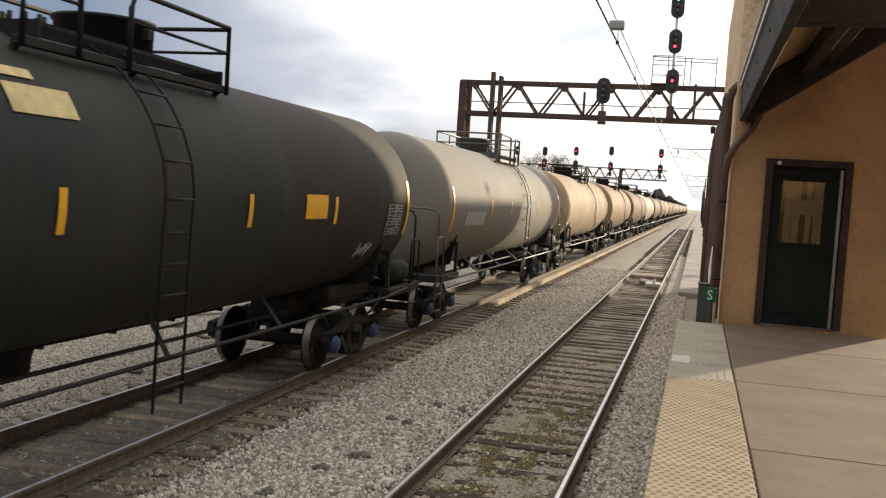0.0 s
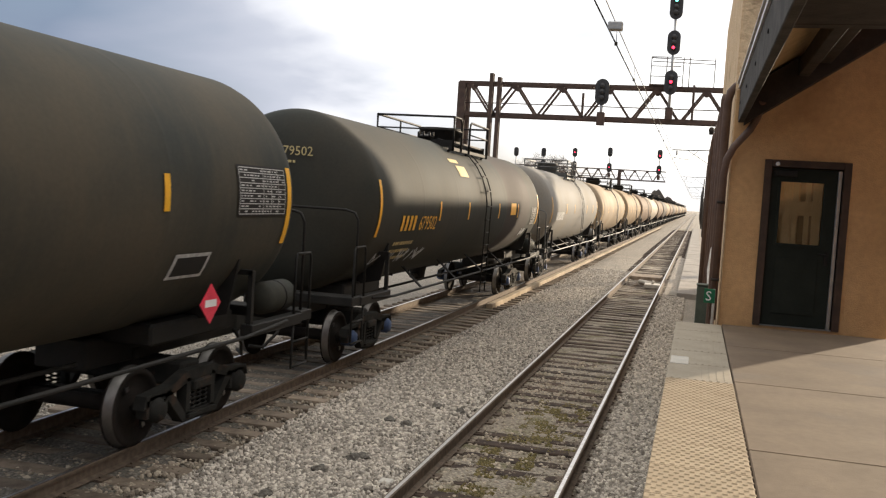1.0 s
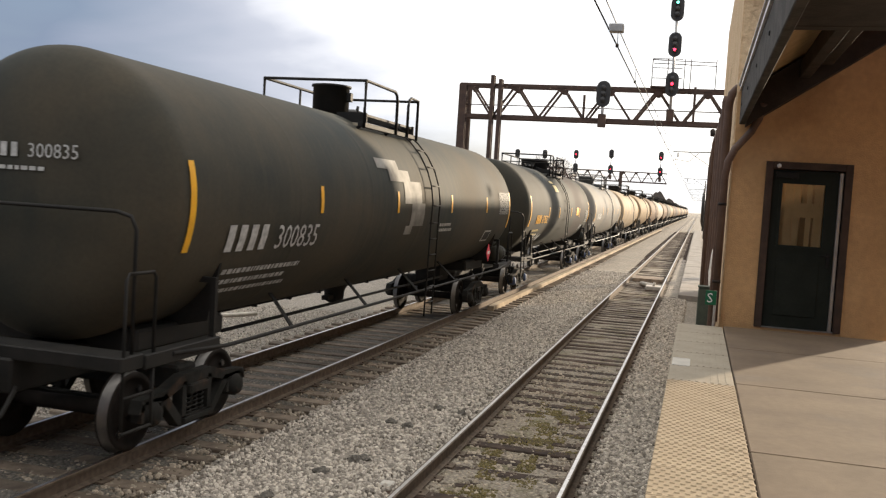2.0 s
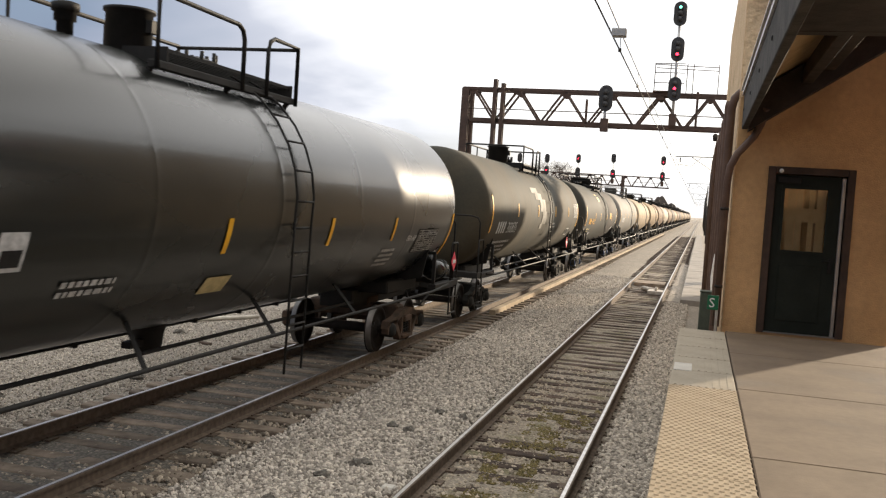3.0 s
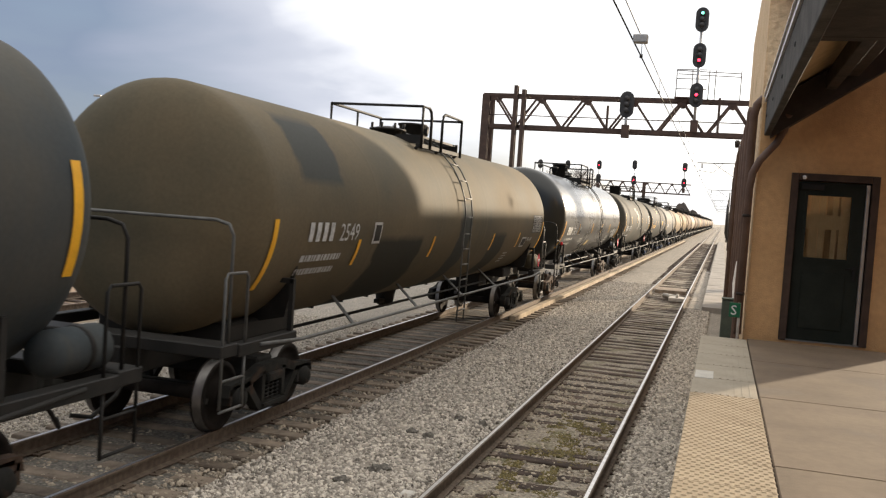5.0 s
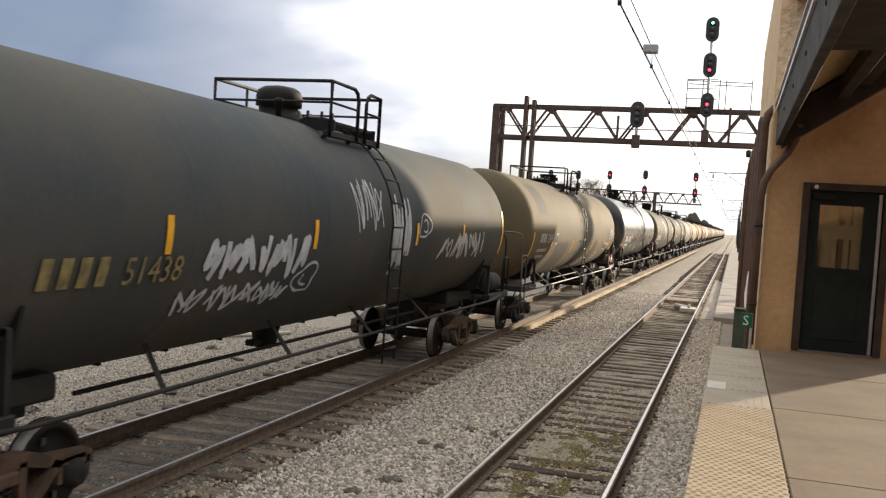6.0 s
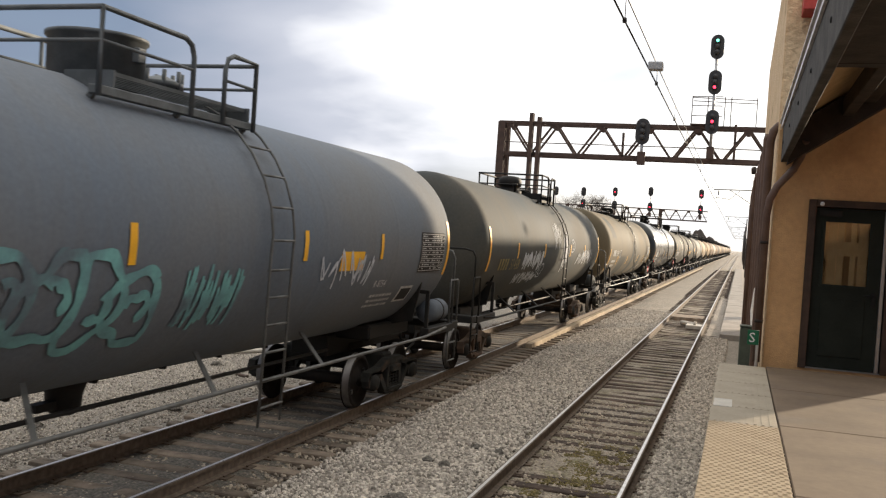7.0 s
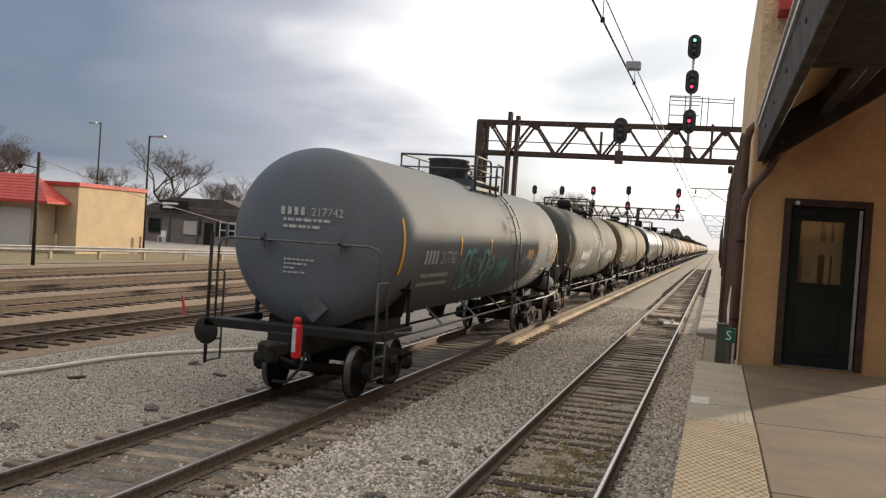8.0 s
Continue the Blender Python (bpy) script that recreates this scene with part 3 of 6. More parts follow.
# plank crossing and pipe between the near rails
cross = thing("plank_crossing", "dark timber plank crossing between the rails", "crossing", kind="structure")
for i in range(4):
    part("plank", Shape().box(NEAR_X - 0.62, NEAR_X + 0.62, 39.6 + i * 0.42, 39.98 + i * 0.42, -0.2, -0.03, bev=0.01), "tie_grey", cross)
solo("pipe_stub", Shape().tube([(-2.0, 37.6, -0.1), (-1.45, 36.6, -0.08)], 0.10, 12).box(-1.75, -1.15, 35.7, 36.5, -0.17, -0.02, bev=0.02).tube([(-1.45, 35.9, -0.05), (-1.42, 35.95, 0.12)], 0.05, 8), "pipe_pale", "pale metal pipe housing lying between the rails", "pipe")
solo("flat_stone", Shape().box(-3.02, -2.86, 9.05, 9.2, BED, BED + 0.06, bev=0.02), "white_pad", "pale flat stone beside the rail", "stone")

# walkway beyond the platform
wk = thing("walkway", "old grey concrete walkway beside the near track", "pavement", kind="structure")
for i in range(40):
    part("slab", Shape().box(-0.48, 0.38, 33.2 + i * 3.02, 36.2 + i * 3.02, -0.3, -0.03 - 0.008 * (i % 2), bev=0.01), "concrete_old", wk)

# ---- platform ----
PZ = 1.31
EDGE = -0.173
plat = thing("platform", "concrete station platform with a tactile edge", "platform", kind="structure")
part("platform_base", Shape().box(EDGE + 0.03, 14, -10, 13.55, BED - 0.1, PZ - 0.16), "concrete_old", plat)
joints = [-10, -6.2, -2.6, 1.1, 3.8, 6.45, 9.0, 11.4, 13.55]
for j in range(len(joints) - 1):
    for x0, x1 in ((0.447, 3.95), (3.96, 7.4), (7.41, 14)):
        part("slab", Shape().box(x0, x1, joints[j] + 0.006, joints[j + 1] - 0.006, PZ - 0.155, PZ - 0.002 * ((j * 3 + int(x0)) % 3), bev=0.008), "concrete", plat)




# Unseen wall, added so the door pane mirrors it instead of bright sky.
solo("wall_south", Shape().box(1.2, 13.9, -21.9, -21.6, BED, 5.6), "stucco", "unseen plain ochre wall added for the door pane to mirror", "wall", kind="structure")


def tactile_mesh(name, mt, length, worn):
    s = Shape()
    s.box(0.003, 0.607, 0.003, length - 0.003, -0.05, 0.0, bev=0.004)
    if worn:
        for i in range(8):
            x = 0.06 + i * 0.07
            s.box(x - 0.012, x + 0.012, 0.03, length - 0.03, -0.002, 0.004)
    else:
        nx, ny = 10, int(length / 0.061)
        for i in range(nx):
            for j in range(ny):
                x, y = 0.022 + i * 0.06 + 0.03 * (j % 2), 0.034 + j * 0.0605
                k = len(s.v)
                for r, z in ((0.0165, -0.001), (0.010, 0.007)):
                    s.v += [(x + 1.35 * r * math.cos(a * math.pi / 3), y + r * math.sin(a * math.pi / 3), z) for a in range(6)]
                for a in range(6):
                    b = (a + 1) % 6
                    s.f.append((k + a, k + b, k + 6 + b, k + 6 + a)); s.m.append(0); s.s.append(True)
                s.f.append(tuple(k + 6 + a for a in range(6))); s.m.append(0); s.s.append(False)
    return s.mesh(name, mt, False)


dome_tile = tactile_mesh("tactile_tile", "tactile", 0.61, False)
worn_tile = tactile_mesh("tactile_tile", "tactile_old", 0.91, True)
y = 8.86
while y > -4:
    y -= 0.612
    part("tactile_tile", dome_tile, None, plat, at=pose(EDGE, y, PZ))
part("platform_edge", Shape().box(EDGE, 0.44, -10, 13.4, PZ - 0.2, PZ - 0.052), "concrete_old", plat)
for i in range(5):
    part("tactile_tile", worn_tile, None, plat, at=pose(EDGE, 8.868 + i * 0.913, PZ - 0.003))
part("patch_plate", Shape().box(EDGE + 0.02, EDGE + 0.2, 9.72, 10.2, PZ - 0.01, PZ + 0.004), "white_pad", plat, "worn white plate")

# ---- station building ----
FY = 13.75        # front wall
WX = 0.41         # wall along the tracks


def station():
    t = thing("station_building", "ochre stucco station building with dark timber canopy", "building", kind="structure")
    dx0, dx1, dz1 = 0.86, 2.0, 3.66
    s = Shape()
    s.box(WX, dx0, FY, FY + 0.25, -0.3, dz1)
    s.box(dx1, 2.66, FY, FY + 0.25, -0.3, dz1)
    s.box(dx0, dx1, FY, FY + 0.25, -0.3, PZ + 0.012)
    s.plate([(WX, dz1), (2.66, dz1), (2.66, 6.10), (0.55, 4.66), (WX, 4.60)], "y", FY, FY + 0.25)
    part("upper_wall", Shape().plate([(WX, 4.602), (0.55, 4.662), (2.66, 6.102), (2.66, 7.4), (WX, 7.4)], "y", FY, FY + 0.25), "stucco_rough", t, "rough ochre stucco")
    part("front_wall", s, "stucco", t)
    s = Shape()
    s.box(WX - 0.02, WX + 0.3, FY + 0.02, 24.6, -0.3, 7.42)
    part("side_wall", s, "stucco_rough", t, "rough ochre stucco")
    part("rear_wall", Shape().box(WX + 0.3, 2.66, 24.3, 24.6, -0.3, 7.4).box(2.4, 2.66, FY + 0.25, 24.3, -0.3, 7.4), "stucco", t)
    part("roof", Shape().box(WX + 0.1, 2.6, FY + 0.1, 24.6, 7.42, 7.5, bev=0.02), "dark_roof", t)
    part("red_trim", Shape().box(WX + 0.17, 2.66, FY - 0.5, FY - 0.01, 6.16, 6.5, bev=0.01), "red_roof", t, "red trim board")
    # lower wing
    part("wing_wall", Shape().box(WX - 0.06, WX + 0.25, 24.61, 35.9, -0.3, 5.08).box(WX + 0.25, 2.66, 35.6, 35.9, -0.3, 5.08).box(2.4, 2.66, 24.61, 35.6, -0.3, 5.08), "stucco_rough", t)
    part("wing_roof", Shape().box(WX - 0.07, 2.7, 24.61, 36.0, 5.08, 5.2, bev=0.02), "wood", t)
    for yy in (27.5, 31.0, 34.5):
        part("downpipe", Shape().tube([(0.40, yy, 5.15), (0.30, yy, 5.05), (0.27, yy, 4.85), (0.27, yy, -0.2)], 0.06, 10), "pipe", t)
    part("floor_slab", Shape().box(WX + 0.3, 2.4, FY + 0.25, 24.3, PZ - 0.2, PZ + 0.01), "inside", t)
    # door frame, leaf, glass, cream strips behind
    fr = Shape()
    fr.box(dx0 + 0.002, dx0 + 0.10, FY - 0.03, FY + 0.16, PZ + 0.014, dz1 - 0.002, bev=0.006)
    fr.box(dx1 - 0.10, dx1 - 0.002, FY - 0.03, FY + 0.16, PZ + 0.014, dz1 - 0.002, bev=0.006)
    fr.box(dx0 + 0.101, dx1 - 0.101, FY - 0.03, FY + 0.16, dz1 - 0.10, dz1 - 0.002, bev=0.006)
    part("door_frame", fr, "door_frame", t, "dark brown worn frame")
    door = part("door", Shape().box(0.965, 1.06, FY + 0.03, FY + 0.075, PZ + 0.03, 3.55).box(1.70, 1.83, FY + 0.03, FY + 0.075, PZ + 0.03, 3.55)
                .box(1.06, 1.70, FY + 0.03, FY + 0.075, PZ + 0.03, 2.46).box(1.06, 1.70, FY + 0.03, FY + 0.075, 3.40, 3.55)
                .box(1.10, 1.66, FY + 0.018, FY + 0.029, PZ + 0.2, 2.3, bev=0.004), "door", t, "dark green half-glazed door")
    part("pane", Shape().box(1.06, 1.70, FY + 0.045, FY + 0.053, 2.46, 3.40), "glass", door).visible_shadow = False
    part("glazing_bead", Shape().box(1.06, 1.70, FY + 0.018, FY + 0.03, 2.46, 2.50).box(1.06, 1.70, FY + 0.018, FY + 0.03, 3.36, 3.40)
         .box(1.06, 1.10, FY + 0.018, FY + 0.03, 2.5, 3.36).box(1.66, 1.70, FY + 0.018, FY + 0.03, 2.5, 3.36), "door", door)
    hd = Shape().box(1.735, 1.79, FY + 0.012, FY + 0.03, 2.22, 2.42, bev=0.004)
    hd.tube([(1.76, FY + 0.02, 2.38), (1.76, FY - 0.03, 2.38), (1.64, FY - 0.03, 2.38)], 0.011)
    part("handle", hd, "black", door, "dark lever handle")
    part("edge_strip", Shape().box(1.835, 1.885, FY + 0.01, FY + 0.06, PZ + 0.03, 3.54, bev=0.005), "steel", t, "steel edge strip of the door")
    part("stop_panel", Shape().box(1.89, 1.898, FY + 0.03, FY + 0.16, PZ + 0.02, 3.56), "black", t)
    part("door_closer", Shape().box(1.0, 1.3, FY - 0.01, FY + 0.028, 3.43, 3.52, bev=0.01), "black", door)
    part("sensor", Shape().lathe([(-0.07, 0.026), (-0.035, 0.03), (-0.03, 0.03)], "y", 14, (1.03, FY + 0.0, 3.6)), "white", t, "small round white sensor")
    # four uneven upright strips and one crossbar behind the glass
    bl = Shape()
    for i, (x0, x1) in enumerate(((1.16, 1.27), (1.28, 1.36), (1.45, 1.52), (1.55, 1.67))):
        bl.box(x0, x1, FY + 0.2, FY + 0.21, 2.3, 3.5)
    bl.box(1.0, 1.7, FY + 0.215, FY + 0.222, 2.9, 3.1)
    part("blind", bl, "blind", t, "cream upright strips and a crossbar behind the pane")
    part("threshold", Shape().box(dx0, dx1, FY - 0.02, FY + 0.24, PZ + 0.013, PZ + 0.027), "steel", t)
    # canopy along the platform: fascia beam, rafters, purlins, soffit
    cz = 4.15
    fas = Shape().box(0.45, 0.53, 4.9, FY - 0.06, cz, cz + 0.50, bev=0.008)
    part("fascia", fas, "fascia", t, "weathered grey-brown fascia beam")
    for k in range(5):
        part("bolt", Shape().lathe([(0.44, 0.022), (0.432, 0.022), (0.428, 0.012)], "x", 8, (0, 6.2 + 1.7 * k, cz + 0.2)), "black", t)
    part("drip_edge", Shape().box(0.425, 0.449, 4.9, FY - 0.05, cz + 0.47, cz + 0.53).box(0.40, 0.6, 4.9, FY - 0.05, cz + 0.531, cz + 0.545), "metal_edge", t, "pale metal drip edge")
    sl = 0.684
    def rafter(y, w, name="rafter", lo=-0.34, hi=-0.02):
        s = Shape()
        pts = [(0.531, cz + 0.46 + lo), (5.5, cz + 0.46 + sl * 4.97 + lo), (5.5, cz + 0.46 + sl * 4.97 + hi), (0.531, cz + 0.46 + hi)]
        s.plate(pts, "y", y - w / 2, y + w / 2)
        part(name, s, "wood", t)
    rafter(FY - 0.22, 0.42, lo=-0.50)
    part("tie_beam", Shape().box(0.54, 5.5, 9.0, 9.2, 4.62, 5.3, bev=0.01), "wood", t)
    part("tie_beam", Shape().box(0.54, 5.5, 5.0, 5.2, 4.69, 4.98, bev=0.01), "wood", t)
    for x in (1.16, 1.42, 2.4, 3.6, 4.8):
        zz = cz + 0.44 + sl * (x - 0.53)
        part("purlin", Shape().box(x, x + 0.14, 4.9, FY - 0.44, zz - 0.26, zz - 0.03, bev=0.008), "wood", t)
    part("ceiling_board", Shape().box(0.54, 5.4, 4.92, 8.99, 4.62, 4.66), "wood", t)
    deck = Shape().plate([(0.50, cz + 0.462), (5.6, cz + 0.482 + sl * 5.07), (5.6, cz + 0.56 + sl * 5.07), (0.50, cz + 0.54)], "y", 4.9, FY - 0.02)
    part("canopy_deck", deck, "soffit", t, "ochre painted soffit")
    part("canopy_roof", Shape().plate([(0.44, cz + 0.556), (5.6, cz + 0.566 + sl * 5.07), (5.6, cz + 0.62 + sl * 5.07), (0.44, cz + 0.60)], "y", 4.9, FY - 0.02), "dark_roof", t)
    # bracket, gutter elbow and downpipes at the corner
    part("downpipe", Shape().tube([(0.74, FY - 0.42, 4.42), (0.70, FY - 0.2, 4.22), (0.62, FY - 0.14, 4.05), (0.42, FY - 0.12, 3.80), (0.34, FY - 0.09, 3.62), (0.315, FY - 0.08, 3.4), (0.31, FY - 0.08, 1.35)], 0.052, 12), "pipe", t, "dark brown downpipe with a bent neck")
    for zz in (1.9, 3.0):
        part("pipe_clip", Shape().lathe([(zz, 0.058), (zz + 0.04, 0.058)], "z", 12, (0.31, FY - 0.08, 0)), "wood", t)
    part("downpipe", Shape().tube([(0.50, FY + 0.1, 4.70), (0.40, FY + 0.15, 4.68), (0.33, FY + 0.18, 4.6), (0.30, FY + 0.2, 4.45), (0.29, FY + 0.25, 1.2), (0.29, FY + 0.3, -0.2)], 0.06, 10), "pipe", t, "dark brown downpipe")
    for yy, r in ((17.6, 0.055), (20.8, 0.05), (23.8, 0.06)):
        part("downpipe", Shape().tube([(0.33, yy, 5.0), (0.31, yy, 4.9), (0.31, yy, 0.5), (0.31, yy, -0.2)], r, 10), "pipe", t)
    part("vent_cap", Shape().lathe([(0, 0.07), (0.18, 0.09), (0.24, 0.05)], "z", 12, (0.24, 31.5, 5.37)), "wood", t)
    # conduit down to the ground
    part("conduit", Shape().tube([(0.30, 16.6, 2.25), (0.26, 16.2, 1.9), (0.27, 14.9, 1.55), (0.28, 14.4, 1.2), (0.28, 14.4, -0.2)], 0.035, 10), "pipe_pale", t, "pale bent conduit")
    return t


station()


def add_sky_block():
    """An unseen hall beyond the canopy, added to cut sky light from that side."""
    t = thing("sky_block_hall", "unseen ochre hall added behind the platform to block low sky light", "building", kind="structure")
    part("wall", Shape().box(8.5, 16, -16, 12.8, -0.3, 5.2), "stucco", t)
    part("roof", Shape().plate([(8.1, 5.2), (16.5, 5.2), (12.3, 7.4)], "y", -16.4, 13.0), "red_roof", t)


add_sky_block()

box = thing("utility_box", "green metal utility box beside the station wall", "utility box", pose(0.18, 14.75, 0))
part("cabinet", Shape().box(-0.10, 0.09, -0.12, 0.14, BED, 1.74, bev=0.015), "green_box", box)
part("lid", Shape().box(-0.11, 0.10, -0.13, 0.15, 1.741, 1.76, bev=0.005), "green_box", box)
sgn = thing("platform_sign", "small green sign with a white letter on a pale post", "sign", pose(0.25, 13.46, 0))
sg = part("sign", Shape().box(-0.075, 0.075, -0.012, 0.012, 1.60, 1.80, bev=0.004), "green_sign", sgn, "green sign with a white letter")
vs, fs = text_verts("S", 0.19)
part("letter", Shape().add([(u - 0.057, -0.016, v + 1.635) for u, v in vs], fs), "white", sg, fix=False)
part("post", Shape().tube([(0.06, 0.035, 1.80), (0.06, 0.035, PZ - 0.2)], 0.02, 8), "pipe_pale", sgn)
solo("track_box", Shape().box(-0.16, 0.0, 15.6, 16.0, BED, 0.42, bev=0.01), "pipe_pale", "pale low cabinet beside the near track", "utility box")


# ---- signal gantries and overhead line ----
def signal_head(at, heads, label, group, s=1.0):
    """A mast with colour-light heads; heads: list of (height, lamp)."""
    t = thing("railway_signal", label, "railway signal", at, group)
    top = max(h for h, _ in heads)
    part("mast", Shape().tube([(0, 0, -0.6 * s), (0, 0, top)], 0.065 * s, 10), "alu", t, "galvanised mast")
    part("case", Shape().box(-0.17 * s, 0.17 * s, -0.15 * s, 0.15 * s, -0.62 * s, -0.05 * s, bev=0.02), "gantry", t)
    for h, lamp in heads:
        sh = Shape()
        rad, half = 0.30 * s, 0.36 * s
        out = [(rad * math.cos(a), half * 0.75 + rad * math.sin(a)) for a in [math.pi * k / 10 for k in range(11)]]
        out += [(rad * math.cos(a), -half * 0.75 + rad * math.sin(a)) for a in [math.pi + math.pi * k / 10 for k in range(11)]]
        sh.plate(out, "y", -0.10 * s, -0.06 * s)
        sh.box(-0.17 * s, 0.17 * s, -0.06 * s, 0.2 * s, -half, half)
        hd = part("signal_head", sh, "signal", t, at=pose(0, 0, h))
        for zz in (0.26, 0.0, -0.26):
            part("hood", Shape().lathe([(-0.30 * s, 0.11 * s), (-0.10 * s, 0.115 * s), (-0.10 * s, 0.10 * s), (-0.28 * s, 0.098 * s)], "y", 14, (0, 0, zz * s)), "signal", hd)
        if lamp:
            col, zz = lamp
            part("lamp", Shape().lathe([(-0.31 * s, 0.02), (-0.30 * s, 0.065 * s), (-0.12 * s, 0.07 * s)], "y", 14, (0, 0, zz * s)), col, hd, "lit lamp")
    return t


def gantry(name, y, xl, xr, zb, zt, bays, posts, label, depth=1.0, w=0.09, x_node=None):
    t = thing(name, label, "signal bridge", kind="structure")
    for yy in (y - depth / 2, y + depth / 2):
        part("bottom_chord", Shape().beam((xl, yy, zb), (xr, yy, zb), w * 1.7, w * 2.2), "gantry", t)
        part("top_chord", Shape().beam((xl, yy, zt), (xr, yy, zt), w * 1.5, w * 1.6), "gantry", t)
        first = xl if x_node is None else x_node
        step = (xr - first) / bays
        for i in range(bays):
            x0 = first + i * step
            if x0 >= xl - 0.01:
                part("diagonal", Shape().beam((x0 + 0.05, yy, zb), (x0 + step / 2, yy, zt), w, w * 1.2), "gantry", t)
            part("diagonal", Shape().beam((x0 + step / 2, yy, zt), (x0 + step - 0.05, yy, zb), w, w * 1.2), "gantry", t)
            part("gusset", Shape().plate([(x0 + step / 2 - 0.22, zt - 0.05), (x0 + step / 2 + 0.22, zt - 0.05), (x0 + step / 2 + 0.08, zt - 0.3), (x0 + step / 2 - 0.08, zt - 0.3)], "y", yy - 0.03, yy + 0.03), "gantry", t)
    for i in range(bays + 1):
        x0 = xl + i * (xr - xl) / bays
        part("cross_brace", Shape().beam((x0, y - depth / 2, zt), (x0, y + depth / 2, zt), w, w), "gantry", t)
    part("handrail", Shape().tube([(xl, y - depth / 2, zb + 0.58), (xr, y - depth / 2, zb + 0.58)], 0.02, 6).tube([(xl, y + depth / 2, zb + 0.7), (xr, y + depth / 2, zb + 0.7)], 0.02, 6), "gantry", t)
    for x in posts:
        for yy in (y - depth / 2, y + depth / 2):
            part("post", Shape().box(x - 0.2, x + 0.2, yy - 0.14, yy - 0.10, BED, zt).box(x - 0.2, x + 0.2, yy + 0.10, yy + 0.14, BED, zt).box(x - 0.02, x + 0.02, yy - 0.1, yy + 0.1, BED, zt), "gantry", t)
        s = Shape()
        n = 7
        for k in range(n):
            z0, z1 = (zt - 0.1) * k / n, (zt - 0.1) * (k + 1) / n
            s.beam((x, y - depth / 2 + 0.1, z0), (x, y + depth / 2 - 0.1, z1), 0.06, 0.06)
        part("lacing", s, "gantry", t)
    return t


GY = 48.0
g1 = gantry("signal_gantry", GY, -12.55, 3.6, 7.22, 8.85, 7, (-12.4, 3.4), "rusty lattice steel signal bridge over the tracks", 1.0, 0.09, -13.2)
for x, zt in ((-10.75, 9.3), (-10.33, 9.1)):
    solo("steel_pole", Shape().box(x - 0.10, x + 0.10, GY - 1.0, GY - 0.92, BED, zt).box(x - 0.02, x + 0.02, GY - 0.92, GY - 0.72, BED, zt).box(x - 0.10, x + 0.10, GY - 0.72, GY - 0.64, BED, zt), "gantry", "rusty steel pole in front of the signal bridge", "pole", group="poles at the signal bridge")
# maintenance cage on top of the bridge
cage = Shape()
for x in (-2.75, -2.0, -1.2, -0.9, 0.3):
    cage.tube([(x, GY - 0.6, 8.9), (x, GY - 0.6, 10.35)], 0.025, 6)
for z in (9.4, 9.9, 10.35):
    cage.tube([(-2.75, GY - 0.6, z), (-1.3, GY - 0.6, z)], 0.022, 6)
cage.tube([(-2.75, GY - 0.6, 10.3), (0.3, GY - 0.6, 10.2)], 0.022, 6).tube([(-2.75, GY + 0.5, 10.3), (0.3, GY + 0.5, 10.2)], 0.022, 6)
cage.box(-2.8, -1.5, GY - 0.7, GY + 0.6, 8.94, 9.0)
part("cage", cage, "gantry", g1)
for x, z0, z1 in ((-6.02, 7.3, 8.45), (-0.62, 7.3, 9.0)):
    part("stub", Shape().box(x - 0.06, x + 0.06, GY - 0.66, GY - 0.55, z0, z1), "gantry", g1)
signal_head(pose(-1.74, GY - 0.85, 7.9), [(1.16, ("red_lamp", 0.0)), (3.1, ("red_lamp", -0.26)), (4.83, ("green_lamp", 0.26))], "three-head railway signal showing two red lights and one green", "railway signals", 1.05)
signal_head(pose(-5.05, GY - 0.85, 7.55), [(0.95, None)], "dark single-head railway signal facing away", "railway signals", 1.15)
g2 = gantry("signal_gantry", 140, -30, -4.9, 6.75, 8.2, 14, (-11.6, -29.5), "far lattice steel signal bridge over the yard", 1.0, 0.08)
for x, hs in ((-5.9, [(0.7, ("red_lamp", 0)), (3.0, ("red_lamp", -0.2))]), (-13.1, [(0.7, ("red_lamp", 0)), (3.0, None)]), (-18.3, [(0.7, None), (2.7, ("red_lamp", 0))]), (-23.0, [(0.7, ("red_lamp", 0)), (2.5, None)]), (-27.2, [(2.4, None)])):
    signal_head(pose(x, 139.2, 7.7), hs, "far railway signal on the signal bridge", "railway signals", 1.2)


def overhead():
    t = thing("overhead_line", "dark overhead contact wire above the near track", "overhead line", kind="structure")
    xs = -1.88
    def sag(z, d):
        pts = []
        for i in range(60):
            y = -10 + i * 6
            u = ((y + 5) % 55) / 55
            pts.append((xs + (0.05 if z < 6.4 else 0.0), y, z - d * 4 * u * (1 - u)))
        return pts
    part("contact_wire", Shape().tube([(xs, -10, 6.2), (xs, 46, 6.2), (xs, 350, 6.2)], 0.016, 6), "wire", t)
    part("messenger_wire", Shape().tube(sag(6.72, 0.16), 0.012, 6), "wire", t)
    s = Shape()
    for i in range(50):
        y = 3 + i * 5.5
        u = ((y + 5) % 55) / 55
        s.tube([(xs, y, 6.2), (xs, y, 6.72 - 0.64 * u * (1 - u))], 0.008, 5)
        s.box(xs - 0.03, xs + 0.03, y - 0.04, y + 0.04, 6.17, 6.24)
    part("droppers", s, "wire", t)
    part("section_box", Shape().box(xs + 0.06, xs + 0.32, 17.1, 17.3, 6.05, 6.2, bev=0.015), "alu", t, "small grey box on the wire")
    return t


